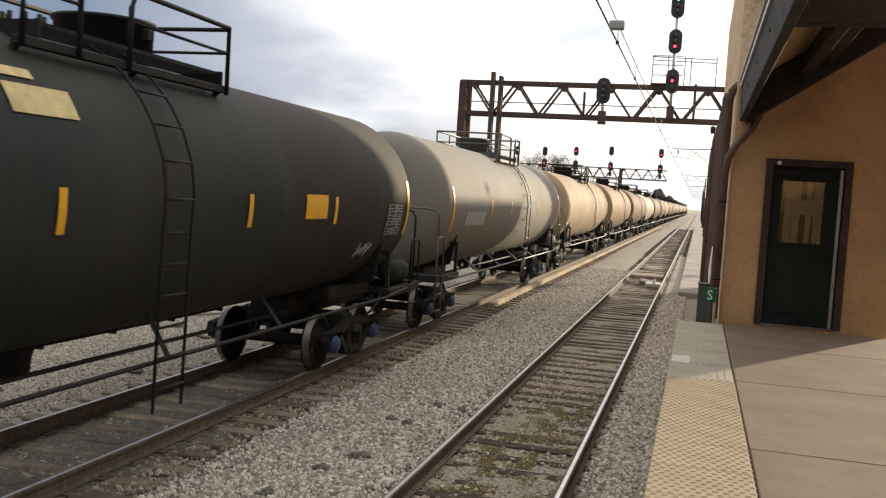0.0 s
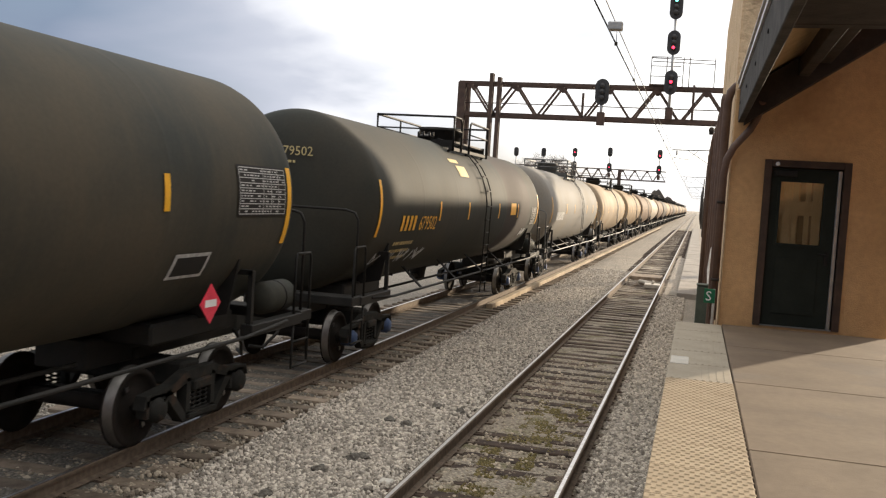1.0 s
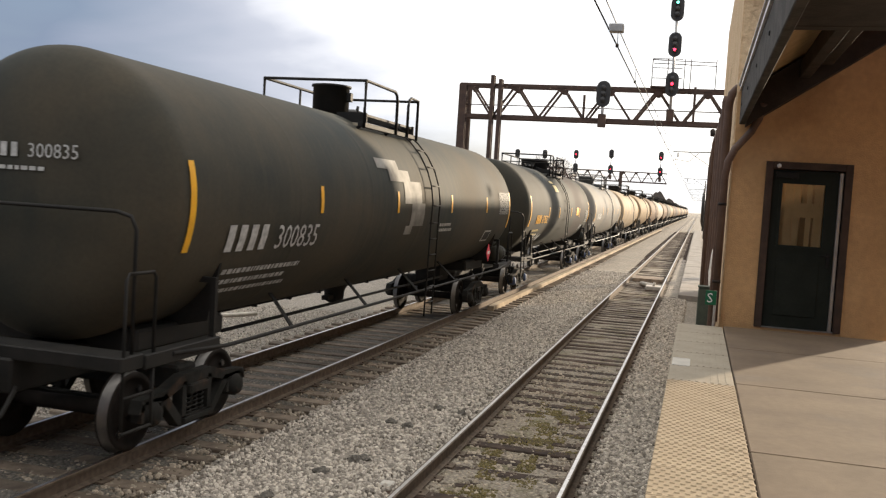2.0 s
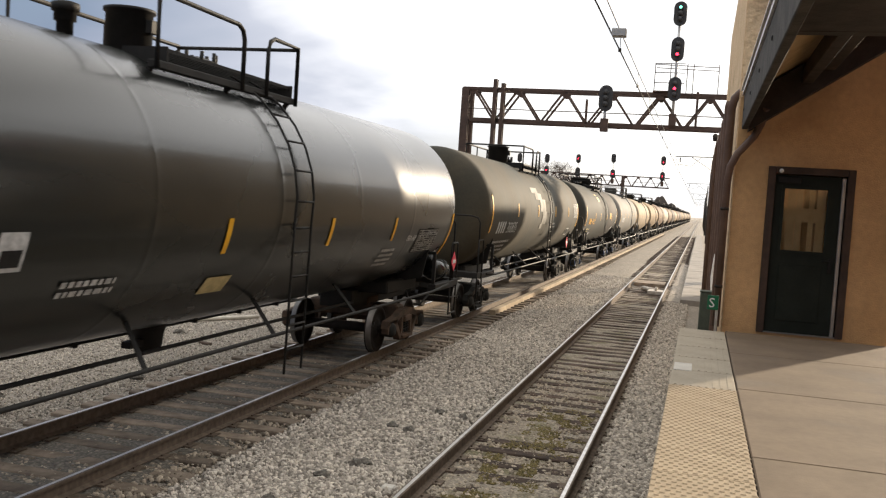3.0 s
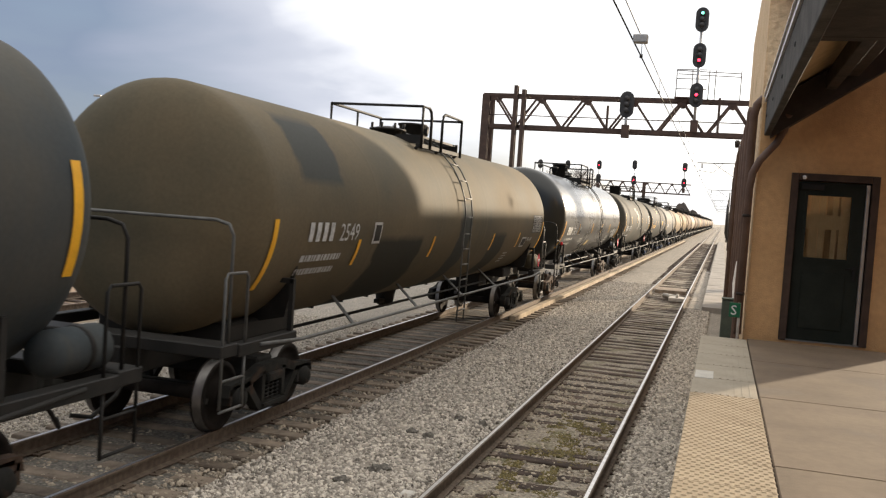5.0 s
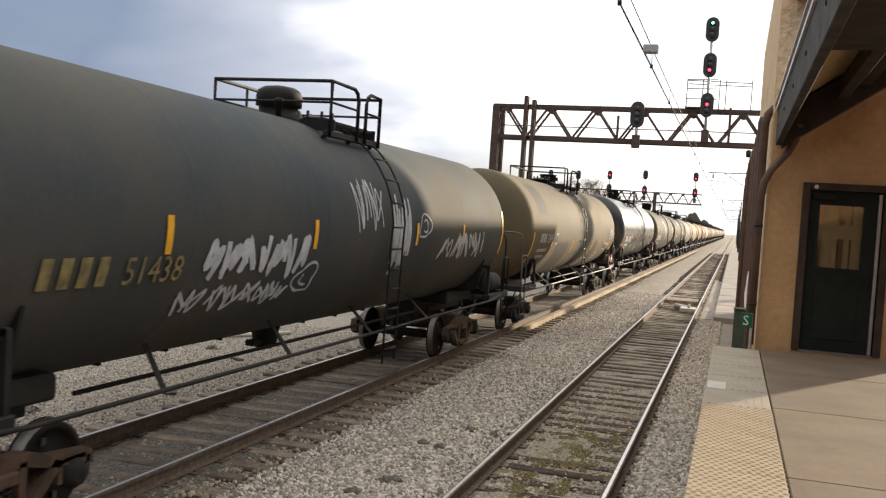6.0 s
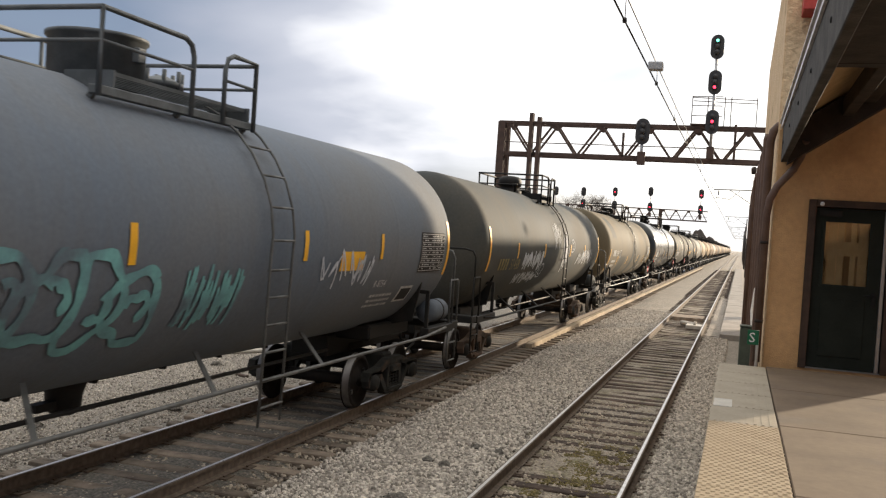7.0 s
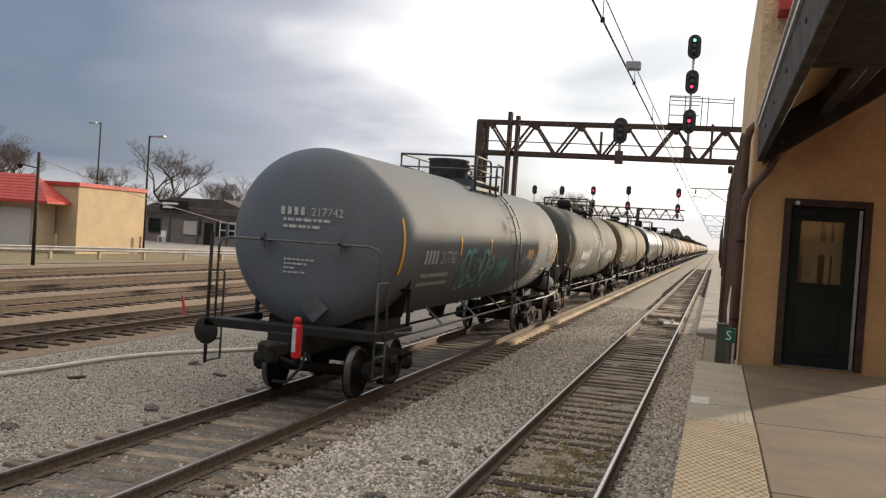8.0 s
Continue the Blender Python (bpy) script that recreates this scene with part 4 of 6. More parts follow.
overhead()
for i, y in enumerate((62, 112, 162, 212, 262, 312)):
    p = thing("catenary_pole", "dark steel catenary pole with a bracket arm", "pole", pose(0.72, y, 0), "catenary poles")
    part("pole", Shape().tube([(0, 0, BED), (0, 0, 8.2)], 0.13, 10, r1=0.09), "wire", p)
    part("bracket_arm", Shape().tube([(0, 0, 6.75), (-2.6, 0, 6.70)], 0.035, 8).tube([(0, 0, 5.7), (-1.6, 0, 6.7)], 0.02, 6), "wire", p)
    part("insulator", Shape().lathe([(0, 0.03), (0.05, 0.07), (0.1, 0.04), (0.15, 0.07), (0.2, 0.04), (0.25, 0.07), (0.3, 0.03)], "z", 10, (-2.3, 0, 6.35)), "alu", p)
    part("steady_arm", Shape().tube([(-1.0, 0, 6.68), (-1.6, 0, 6.1), (-2.5, 0, 6.22)], 0.018, 6), "wire", p)
for y in (70, 78, 90, 104, 125, 150, 185):
    solo("line_pole", Shape().tube([(0, 0, BED), (0, 0, 5.2)], 0.11, 8, r1=0.08), "wire", "dark pole beside the walkway", "pole", pose(0.62 + y * 0.002, y, 0), group="poles beside the walkway")


# ---- the far side of the yard ----
def bare_tree(name, at, height, seed, label, spread=0.5, kind="", levels=6):
    rng = random.Random(seed)
    t = thing(name, label, "tree", at, "bare trees", kind)
    trunk, crown = Shape(), Shape()
    def grow(p, d, length, r, depth):
        target = trunk if depth < 2 else crown
        pts, q = [p], p
        for i in range(3):
            d = (d + Vector((rng.uniform(-1, 1), rng.uniform(-1, 1), rng.uniform(-0.3, 0.6))) * 0.16).normalized()
            q = q + d * length / 3
            pts.append(q)
        target.tube(pts, r, 7 if depth < 2 else (4 if depth < 4 else 3), 0, r * 0.62)
        if depth >= levels:
            for k in range(3):
                e = pts[1 + k % 3]
                side = Vector((rng.uniform(-1, 1), rng.uniform(-1, 1), rng.uniform(-0.2, 1))).normalized()
                crown.tube([e, e + (d + side * 0.8) * length * 0.8], r * 0.6, 3, 0, r * 0.3)
            return
        n = 3 if depth < 2 else rng.choice((2, 3, 3))
        for k in range(n):
            a = rng.random() * 6.283
            side = Vector((math.cos(a), math.sin(a), rng.uniform(0.0, 0.5)))
            nd = (d * (1 - spread) + side * spread * rng.uniform(0.7, 1.3)).normalized()
            grow(pts[rng.choice((2, 3, 3))], nd, length * rng.uniform(0.62, 0.82), r * 0.60, depth + 1)
    grow(Vector((0, 0, -0.2)), Vector((0, 0, 1)), height * 0.25, height * 0.021, 0)
    part("trunk", trunk, "bark", t, fix=False)
    part("crown", crown, "bark", t, fix=False)
    return t


bare_tree("bare_tree", pose(-60.2, 92, BED), 14.5, 3, "large bare tree with a wide grey crown", 0.5, levels=7)
bare_tree("bare_tree", pose(-52.3, 93, BED), 11, 8, "bare tree beside the shop", 0.5, levels=7)
bare_tree("bare_tree", pose(-69, 96, BED), 11.5, 11, "bare tree with fine grey twigs", 0.5, levels=7)
bare_tree("bare_tree", pose(-56.5, 99, BED), 10, 12, "bare tree behind the shop", 0.5, levels=6)
bare_tree("bare_tree", pose(-66, 99, BED), 10.5, 13, "bare tree with fine grey twigs", 0.55, levels=6)
bare_tree("bare_tree", pose(-47, 97, BED), 10, 18, "bare tree beside the shop", 0.5, levels=6)
bare_tree("bare_tree", pose(-78, 80, BED), 15.5, 14, "bare tree behind the red-roofed building", 0.5, levels=7)
bare_tree("bare_tree", pose(-70, 76, BED), 13, 15, "bare tree behind the red-roofed building", 0.5, levels=7)
bare_tree("bare_tree", pose(-26, 168, BED), 15.5, 21, "far bare tree beyond the signal bridge", 0.5, levels=7)
bare_tree("bare_tree", pose(-29.5, 192, BED), 15, 24, "far bare tree beyond the signal bridge", 0.55)
for i in range(5):
    bare_tree("bare_tree", pose(-34 - 5 * (i % 3), 260 + 45 * i, BED), 15 + 2 * (i % 3), 31 + i, "far bare tree along the tracks", 0.55)


def red_building():
    t = thing("red_roofed_building", "ochre rendered building with red roof edges", "building")
    h = 4.45
    part("wall", Shape().box(-48, -40, 51, 58.3, BED, h - 0.25), "yellow_wall", t)
    part("roof_edge", Shape().box(-48.1, -39.88, 50.88, 58.42, h - 0.25, h + 0.03, bev=0.03), "red_roof", t, "red parapet edge")
    # pitched wing with sheet roof
    w = part("wing", Shape().box(-62, -41.6, 49.4, 50.86, BED, 2.95), "yellow_wall", t)
    hip = Shape()
    hip.add([(-63, 48.6, 2.96), (-40.4, 48.6, 2.96), (-43.3, 50.86, 4.72), (-63, 50.86, 4.72), (-63, 48.6, 3.1), (-40.4, 48.6, 3.1), (-43.3, 50.86, 4.85), (-63, 50.86, 4.85), (-40.4, 50.86, 2.96), (-40.4, 50.86, 3.1)],
            [(0, 1, 5, 4), (4, 5, 6, 7), (5, 9, 6), (1, 8, 9, 5), (0, 3, 2, 1), (1, 2, 8), (0, 4, 7, 3), (2, 3, 7, 6), (2, 6, 9, 8)])
    part("wing_roof", hip, "red_roof", t, "red sheet roof")
    s = Shape()
    for i in range(9):
        f = i / 9
        s.box(-63, -40.45 - f * 2.9, 48.6 + f * 2.26, 48.63 + f * 2.26, 3.09 + f * 1.75, 3.13 + f * 1.75)
    part("roof_seam", s, "red_roof", t)
    part("doorway", Shape().box(-44.6, -42.2, 49.32, 49.39, BED, 2.6), "white_pad", w, "pale boarded doorway")
    part("post", Shape().box(-44.85, -44.7, 49.2, 49.35, BED, 2.9), "red_roof", t)
    for x in (-40.7, -39.7):
        solo("bollard", Shape().lathe([(BED, 0.09), (1.0, 0.09), (1.08, 0.05)], "z", 12, (x, 49.9 if x < -40 else 57.6, 0)), "timber", "weathered pale bollard beside the building", "bollard", group="bollards")


red_building()


def shop():
    t = thing("shop_building", "low grey shop with a dark flat roof and a sign", "building")
    part("wall", Shape().box(-60, -47, 86, 92, BED, 2.9), "grey_wall", t)
    part("roof", Shape().box(-61, -46, 85.2, 92.5, 2.9, 3.6, bev=0.05), "dark_roof", t)
    part("roof", Shape().plate([(-59, 3.6), (-47, 3.6), (-50, 4.6), (-56, 4.6)], "y", 86.5, 91), "dark_roof", t)
    for x, w in ((-57.6, 1.4), (-53.0, 1.8), (-49.6, 1.2), (-48.2, 1.0)):
        wn = part("window", Shape().box(x - w / 2 - 0.08, x + w / 2 + 0.08, 85.9, 85.99, 0.7, 2.3), "deck_grey", t)
        part("pane", Shape().box(x - w / 2, x + w / 2, 85.86, 85.895, 0.8, 2.2), "door", wn)
    part("doorway", Shape().box(-51.6, -50.6, 85.88, 85.99, BED, 2.1), "black", t)
    for x in (-58.9, -55.4, -52.0, -48.6):
        part("porch_post", Shape().box(x - 0.1, x + 0.1, 85.25, 85.45, BED, 2.9), "deck_grey", t)
    for x in (-49.3, -48.3):
        part("window_frame", Shape().box(x - 0.45, x + 0.45, 85.8, 85.855, 2.2, 2.35).box(x - 0.45, x - 0.35, 85.8, 85.855, 0.7, 2.2).box(x + 0.35, x + 0.45, 85.8, 85.855, 0.7, 2.2).box(x - 0.35, x + 0.35, 85.8, 85.855, 1.4, 1.5), "white", t, "white window frame")
    part("poster", Shape().box(-54.0, -52.3, 85.8, 85.85, 0.75, 2.2), "white_pad", t, "pale poster on the wall")
    sn = part("sign", Shape().box(-56.5, -53.2, 85.0, 85.15, 3.2, 4.2), "black", t, "dark sign with pale bars")
    part("lettering", Shape().box(-56.2, -54.3, 84.97, 84.995, 3.8, 4.0).box(-56.1, -54.9, 84.97, 84.995, 3.4, 3.6), "white", sn)
    for x in (-58.5, -55.5):
        solo("garden_chair", Shape().box(-0.3, 0.3, -0.3, 0.3, 0.35, 0.42).box(-0.3, 0.3, 0.25, 0.32, 0.42, 1.0).box(-0.3, -0.24, -0.3, 0.3, BED, 0.35).box(0.24, 0.3, -0.3, 0.3, BED, 0.35), "white", "white outdoor chair before the shop", "chair", pose(x, 84.2, 0), group="outdoor chairs")


shop()
solo("pavement_1", Shape().box(-80, -36.5, 61, 85, BED - 0.1, BED + 0.03), "concrete_old", "pale concrete forecourt before the shop", "pavement", kind="structure")
solo("grass_verge", Shape().add([(-80, 36, BED + 0.012), (-34, 36, BED + 0.012), (-31, 75, BED + 0.012), (-80, 75, BED + 0.012)], [(0, 1, 2, 3)]), "grass", "dry grass verge along the yard", "grass", kind="structure", fix=False)
solo("yard_ballast", Shape().add([(-33, -10, BED - 0.012), (-13.2, -10, BED - 0.012), (-13.2, 400, BED - 0.012), (-33, 400, BED - 0.012)], [(0, 1, 2, 3)]), "rust_ground", "rust-brown ballast under the yard tracks", "ballast", kind="structure", fix=False)
gr = thing("guard_rail", "galvanised steel guard rail on posts", "guard rail", kind="structure")
a, b = Vector((-41.5, 29, 0)), Vector((-27, 76, 0))
prof = [(0, 0.0), (0.04, 0.06), (0.0, 0.12), (0.0, 0.18), (0.04, 0.24), (0.0, 0.30)]
d = (b - a).normalized()
nrm = Vector((d.y, -d.x, 0))
s = Shape()
for i in range(len(prof) - 1):
    (o0, z0), (o1, z1) = prof[i], prof[i + 1]
    s.add([a + nrm * o0 + Vector((0, 0, z0 + 0.25)), b + nrm * o0 + Vector((0, 0, z0 + 0.25)), b + nrm * o1 + Vector((0, 0, z1 + 0.25)), a + nrm * o1 + Vector((0, 0, z1 + 0.25))], [(0, 1, 2, 3)])
part("beam", s, "guard", gr, fix=False)
for i in range(16):
    p = a.lerp(b, i / 15) - nrm * 0.1
    part("post", Shape().box(p.x - 0.09, p.x + 0.09, p.y - 0.09, p.y + 0.09, BED, 0.5), "timber", gr)

up = thing("utility_pole", "dark wooden utility pole with a lamp", "pole", pose(-33, 38.9, 0))
part("pole", Shape().tube([(0, 0, BED), (0, 0, 5.5)], 0.10, 10, r1=0.075), "wood", up)
part("lamp", Shape().tube([(0, 0, 4.7), (-1.0, 0, 4.85)], 0.03, 6).lathe([(4.65, 0.05), (4.8, 0.16), (4.95, 0.05)], "z", 10, (-1.1, 0, 0)), "black", up)
solo("service_cable", Shape().tube([Vector((-33, 38.9, 5.2)).lerp(Vector((-21.5, 45, 1.9)), k / 12) - Vector((0, 0, 1.3 * (k / 12) * (1 - k / 12))) for k in range(13)], 0.022, 5), "guard", "thin service cable hung from the pole", "cable")
for p, h, sx in (((-41.1, 60.0), 8.55, 1), ((-58, 76.6), 11.2, -1)):
    lp = thing("street_lamp", "tall dark lamp post with a flat lamp head", "street lamp", pose(*p, 0), "street lamps")
    part("post", Shape().tube([(0, 0, BED), (0, 0, h)], 0.11, 10, r1=0.07), "wire", lp)
    part("arm", Shape().tube([(0, 0, h - 0.1), (0.6 * sx, 0, h - 0.06)], 0.04, 8), "wire", lp)
    part("lamp_head", Shape().box(min(0.5 * sx, 1.3 * sx), max(0.5 * sx, 1.3 * sx), -0.2, 0.2, h - 0.12, h + 0.06, bev=0.04), "alu", lp)
hp = []
for k in range(40):
    f = k / 39
    hp.append((-13.2 + 3.0 * f + 0.35 * math.sin(f * 7), 11.0 + 9.0 * f, BED + 0.03))
solo("hose", Shape().tube(hp, 0.05, 8), "hose", "pale hose lying across the yard gravel", "hose")
solo("marker_stake", Shape().beam((-14.35, 23.2, BED), (-14.5, 23.2, 0.55), 0.04, 0.07), "red_roof", "faded red wooden marker stake in the gravel", "stake")
rng = random.Random(4)
for i in range(12):
    x, y = rng.uniform(-12.5, -8.3), rng.uniform(9, 18)
    if i % 3 == 0:
        solo("wood_offcut", Shape().box(-0.16, 0.16, -0.05, 0.05, 0, 0.05, bev=0.01), "tie", "broken piece of old tie on the gravel", "wood", pose(x, y, BED - 0.02, 0, 0, rng.uniform(0, 180)), group="wood offcuts")
    else:
        s = Shape().lathe([(0, 0.14), (0.05, 0.12), (0.1, 0.05)], "z", 7, smooth=False)
        s.v = [(px + rng.uniform(-0.04, 0.04), py + rng.uniform(-0.04, 0.04), pz) for px, py, pz in s.v]
        solo("clod", s, "oily", "dark clod of earth on the gravel", "clod", pose(x, y, BED - 0.03), group="clods of earth")

rng = random.Random(14)
for i in range(9):
    s = Shape().lathe([(0, 0.09), (0.04, 0.08), (0.07, 0.03)], "z", 7, smooth=False)
    s.v = [(px + rng.uniform(-0.03, 0.03), py + rng.uniform(-0.03, 0.03), pz) for px, py, pz in s.v]
    solo("clod", s, "oily", "dark clod of earth on the gravel", "clod", pose(rng.uniform(-3.9, -2.95), rng.uniform(6, 13), -0.175), group="clods of earth")

# distant treeline and roofs that close the view
far = Shape()
rng = random.Random(9)
for i in range(160):
    x = -420 + i * 5.2 + rng.uniform(-2, 2)
    if -14 < x < 6:
        continue
    hgt = rng.uniform(7, 14)
    yb = 560 + rng.uniform(-30, 60)
    outl = [(x - 5, BED)] + [(x - 5 + 10 * k / 9, hgt * (0.55 + 0.45 * math.sin(math.pi * k / 9)) + rng.uniform(-0.8, 0.8)) for k in range(10)] + [(x + 5, BED)]
    far.plate(outl, "y", yb, yb + 4)
solo("far_woods", far, "far_wood", "far line of bare woods at the horizon", "woods", kind="stuff")
# ---- the freight train ----
SPEED = 13.75


def on_side(r, zc, u, v, off=0.012):
    """A point of the tank's right-hand side: u along the car, v up along the skin from the middle."""
    a = v / r
    return ((r + off) * math.cos(a), u, zc + (r + off) * math.sin(a))


def side_text(body, size, u, v, r, zc, spacing=1.0):
    vs, fs = text_verts(body, size, spacing)
    return Shape().add([on_side(r, zc, u + a, v + b, 0.022) for a, b in vs], fs)


def side_bar(s, u0, u1, v0, v1, r, zc, off=0.012, n=5):
    for k in range(n):
        a, b = v0 + (v1 - v0) * k / n, v0 + (v1 - v0) * (k + 1) / n
        s.add([on_side(r, zc, u0, a, off), on_side(r, zc, u1, a, off), on_side(r, zc, u1, b, off), on_side(r, zc, u0, b, off)], [(0, 1, 2, 3)])
    return s


def scribble(seed, u0, u1, v0, v1, r, zc, strokes, width):
    """A sprayed tag on the tank's side: letter-like strokes, each a smooth line through a few turning points."""
    rng = random.Random(seed)
    s = Shape()
    wu = (u1 - u0) / strokes
    for k in range(strokes):
        a0, a1 = u0 + wu * (k - 0.12), u0 + wu * (k + 1.12)
        n = rng.choice((4, 5, 6, 7))
        up = rng.random() < 0.5
        knots = []
        for i in range(n):
            hi = (i % 2 == 0) == up
            knots.append((rng.uniform(a0, a1), (v1 - (v1 - v0) * rng.uniform(0, 0.35)) if hi else (v0 + (v1 - v0) * rng.uniform(0, 0.4))))
        knots = [knots[0]] + knots + [knots[-1]]
        pts = []
        for i in range(1, len(knots) - 2):
            p0, p1, p2, p3 = (Vector((*q, 0)) for q in knots[i - 1:i + 3])
            for j in range(7):
                t = j / 7
                pts.append(0.5 * ((2 * p1) + (p2 - p0) * t + (2 * p0 - 5 * p1 + 4 * p2 - p3) * t * t + (3 * p1 - p0 - 3 * p2 + p3) * t ** 3))
        vs, fs = [], []
        for i, p in enumerate(pts):
            d = pts[min(i + 1, len(pts) - 1)] - pts[max(i - 1, 0)]
            d = d.normalized() if d.length > 1e-6 else Vector((1, 0, 0))
            w = width / 2 * (0.9 + 0.2 * rng.random())
            vs += [on_side(r, zc, p.x - d.y * w, p.y + d.x * w, 0.013 + 0.0008 * (k % 5)), on_side(r, zc, p.x + d.y * w, p.y - d.x * w, 0.013 + 0.0008 * (k % 5))]
        fs = [(2 * i, 2 * i + 1, 2 * i + 3, 2 * i + 2) for i in range(len(pts) - 1)]
        s.add(vs, fs)
    return s


def bubbles(seed, u0, u1, v0, v1, r, zc, count, width):
    """Rounded letter outlines, each a closed wobbly loop with an inner stroke."""
    rng = random.Random(seed)
    s = Shape()
    wu = (u1 - u0) / count
    for k in range(count):
        cu, cv = u0 + wu * (k + 0.5), (v0 + v1) / 2 + rng.uniform(-0.1, 0.1) * (v1 - v0)
        for ring, (ku, kv) in enumerate(((0.60, 0.46), (0.26, 0.2))):
            n = 40 if ring == 0 else 22
            span = 6.283 if ring == 0 else rng.uniform(2.5, 4.6)
            ph = rng.random() * 6.283
            a2, a3, p2, p3 = rng.uniform(0.1, 0.25), rng.uniform(0.08, 0.2), rng.random() * 6.28, rng.random() * 6.28
            pts = []
            for i in range(n + 1):
                q = ph + span * i / n
                f = 1 + a2 * math.sin(2 * q + p2) + a3 * math.sin(3 * q + p3)
                pts.append((cu + wu * ku * f * math.cos(q), min(v1, max(v0, cv + (v1 - v0) * kv * f * math.sin(q)))))
            vs = []
            for i, (pu, pv) in enumerate(pts):
                du, dv = pts[min(i + 1, n)][0] - pts[max(i - 1, 0)][0], pts[min(i + 1, n)][1] - pts[max(i - 1, 0)][1]
                d = math.hypot(du, dv) or 1
                w = width / 2 * (1 + 0.25 * math.sin(i * 0.7 + ph))
                off = 0.013 + 0.0008 * (k % 4) + 0.0004 * ring
                vs += [on_side(r, zc, pu - dv / d * w, pv + du / d * w, off), on_side(r, zc, pu + dv / d * w, pv - du / d * w, off)]
            s.add(vs, [(2 * i, 2 * i + 1, 2 * i + 3, 2 * i + 2) for i in range(n)])
    return s


def wheelset_mesh():
    s = Shape()
    for sx in (-1, 1):
        prof = [(0.66, 0.02), (0.66, 0.16), (0.70, 0.18), (0.70, 0.34), (0.675, 0.36), (0.675, 0.446), (0.70, 0.446), (0.715, 0.424), (0.80, 0.42), (0.805, 0.36), (0.775, 0.345), (0.745, 0.2), (0.80, 0.15), (0.80, 0.02)]
        s.lathe([(a * sx, r) for a, r in prof], "x", 28)
        k = len(s.f) - 2 - 13 * 28
        for j in range(6, 8):
            for i in range(28):
                s.m[k + j * 28 + i] = 1
        # bolted hub marks so that the turning shows
        for q in range(3):
            a = q * 2.094
            s.box(sx * 0.80 - 0.012, sx * 0.80 + 0.012, 0.09 * math.cos(a) - 0.02, 0.09 * math.cos(a) + 0.02, 0.09 * math.sin(a) - 0.02, 0.09 * math.sin(a) + 0.02)
        for q in range(2):
            a = q * 3.14 + 0.4
            s.box(sx * 0.78 - 0.012, sx * 0.78 + 0.012, 0.27 * math.cos(a) - 0.03, 0.27 * math.cos(a) + 0.03, 0.27 * math.sin(a) - 0.03, 0.27 * math.sin(a) + 0.03, 1)
    s.tube([(-0.95, 0, 0), (0.95, 0, 0)], 0.085, 12)
    return s.mesh("wheelset", ["wheel", "tread"])


def frame_mesh(sx):
    """A cast side frame with two windows, spring seat and pedestals."""
    s = Shape()
    x0, x1 = sorted((sx * 0.93, sx * 1.06))
    s.plate([(-1.14, 0.46), (-1.10, 0.60), (-0.62, 0.64), (-0.30, 0.74), (0.30, 0.74), (0.62, 0.64), (1.10, 0.60), (1.14, 0.46), (0.98, 0.50), (0.62, 0.53), (0.28, 0.62), (-0.28, 0.62), (-0.62, 0.53), (-0.98, 0.50)], "x", x0, x1)
    s.plate([(-0.76, 0.56), (-0.36, 0.17), (0.36, 0.17), (0.76, 0.56), (0.64, 0.60), (0.32, 0.27), (-0.32, 0.27), (-0.64, 0.60)], "x", x0, x1)
    for y in (-0.31, 0.23):
        s.box(x0, x1, y, y + 0.08, 0.2, 0.66)
    for y in (-0.889, 0.889):
        s.box(x0 - 0.0, x1 + 0.0, y - 0.16, y + 0.16, 0.52, 0.60, bev=0.02)
        s.box(x0, x1, y - 0.20, y - 0.15, 0.36, 0.55)
        s.box(x0, x1, y + 0.15, y + 0.20, 0.36, 0.55)
    s.box(min(sx * 0.88, sx * 1.10), max(sx * 0.88, sx * 1.10), -0.3, 0.3, 0.21, 0.25)
    s.box(min(sx * 0.88, sx * 1.10), max(sx * 0.88, sx * 1.10), -0.2, 0.2, 0.50, 0.62, bev=0.02)
    return s


def spring_mesh(sx):
    s = Shape()
    for y in (-0.13, 0.0, 0.13):
        pts = [(sx * 1.0 + 0.05 * math.cos(a * 0.785), y + 0.05 * math.sin(a * 0.785), 0.25 + 0.25 * a / 40) for a in range(41)]
        s.tube(pts, 0.013, 5)
    return s


CAR_MESH = {}


def shared(key, make, mats, fix=True):
    if key not in CAR_MESH:
        CAR_MESH[key] = make().mesh(key.split(":")[0], mats, fix)
    return CAR_MESH[key]


def truck(car, y, rusty, caps):
    t = part("truck", shared("truck:" + rusty, lambda: Shape().box(-0.92, 0.92, -0.2, 0.2, 0.52, 0.80, bev=0.03).box(-0.35, 0.35, -0.28, 0.28, 0.78, 0.92, bev=0.02).box(-0.7, 0.7, -0.62, -0.5, 0.36, 0.46).box(-0.7, 0.7, 0.5, 0.62, 0.36, 0.46), rusty), None, car, at=pose(0, y, 0))
    for sx in (-1, 1):
        part("side_frame", shared("side_frame:%d%s" % (sx, rusty), lambda: frame_mesh(sx), rusty), None, t)
        part("spring", shared("spring:%d" % sx, lambda: spring_mesh(sx), "iron"), None, t)
        for yy in (-0.889, 0.889):
            part("bearing_cap", shared("bearing_cap:%d%s" % (sx, caps), lambda: Shape().lathe([(sx * 0.9, 0.135), (sx * 1.07, 0.135), (sx * 1.09, 0.115), (sx * 1.12, 0.10), (sx * 1.125, 0.05)], "x", 16), caps), None, t, at=pose(0, yy, 0.42))
    out = []
    for yy in (-0.889, 0.889):
        w = part("wheelset", WHEEL, None, t, at=pose(0, yy, 0.42))
        out.append((w, yy))
    return out


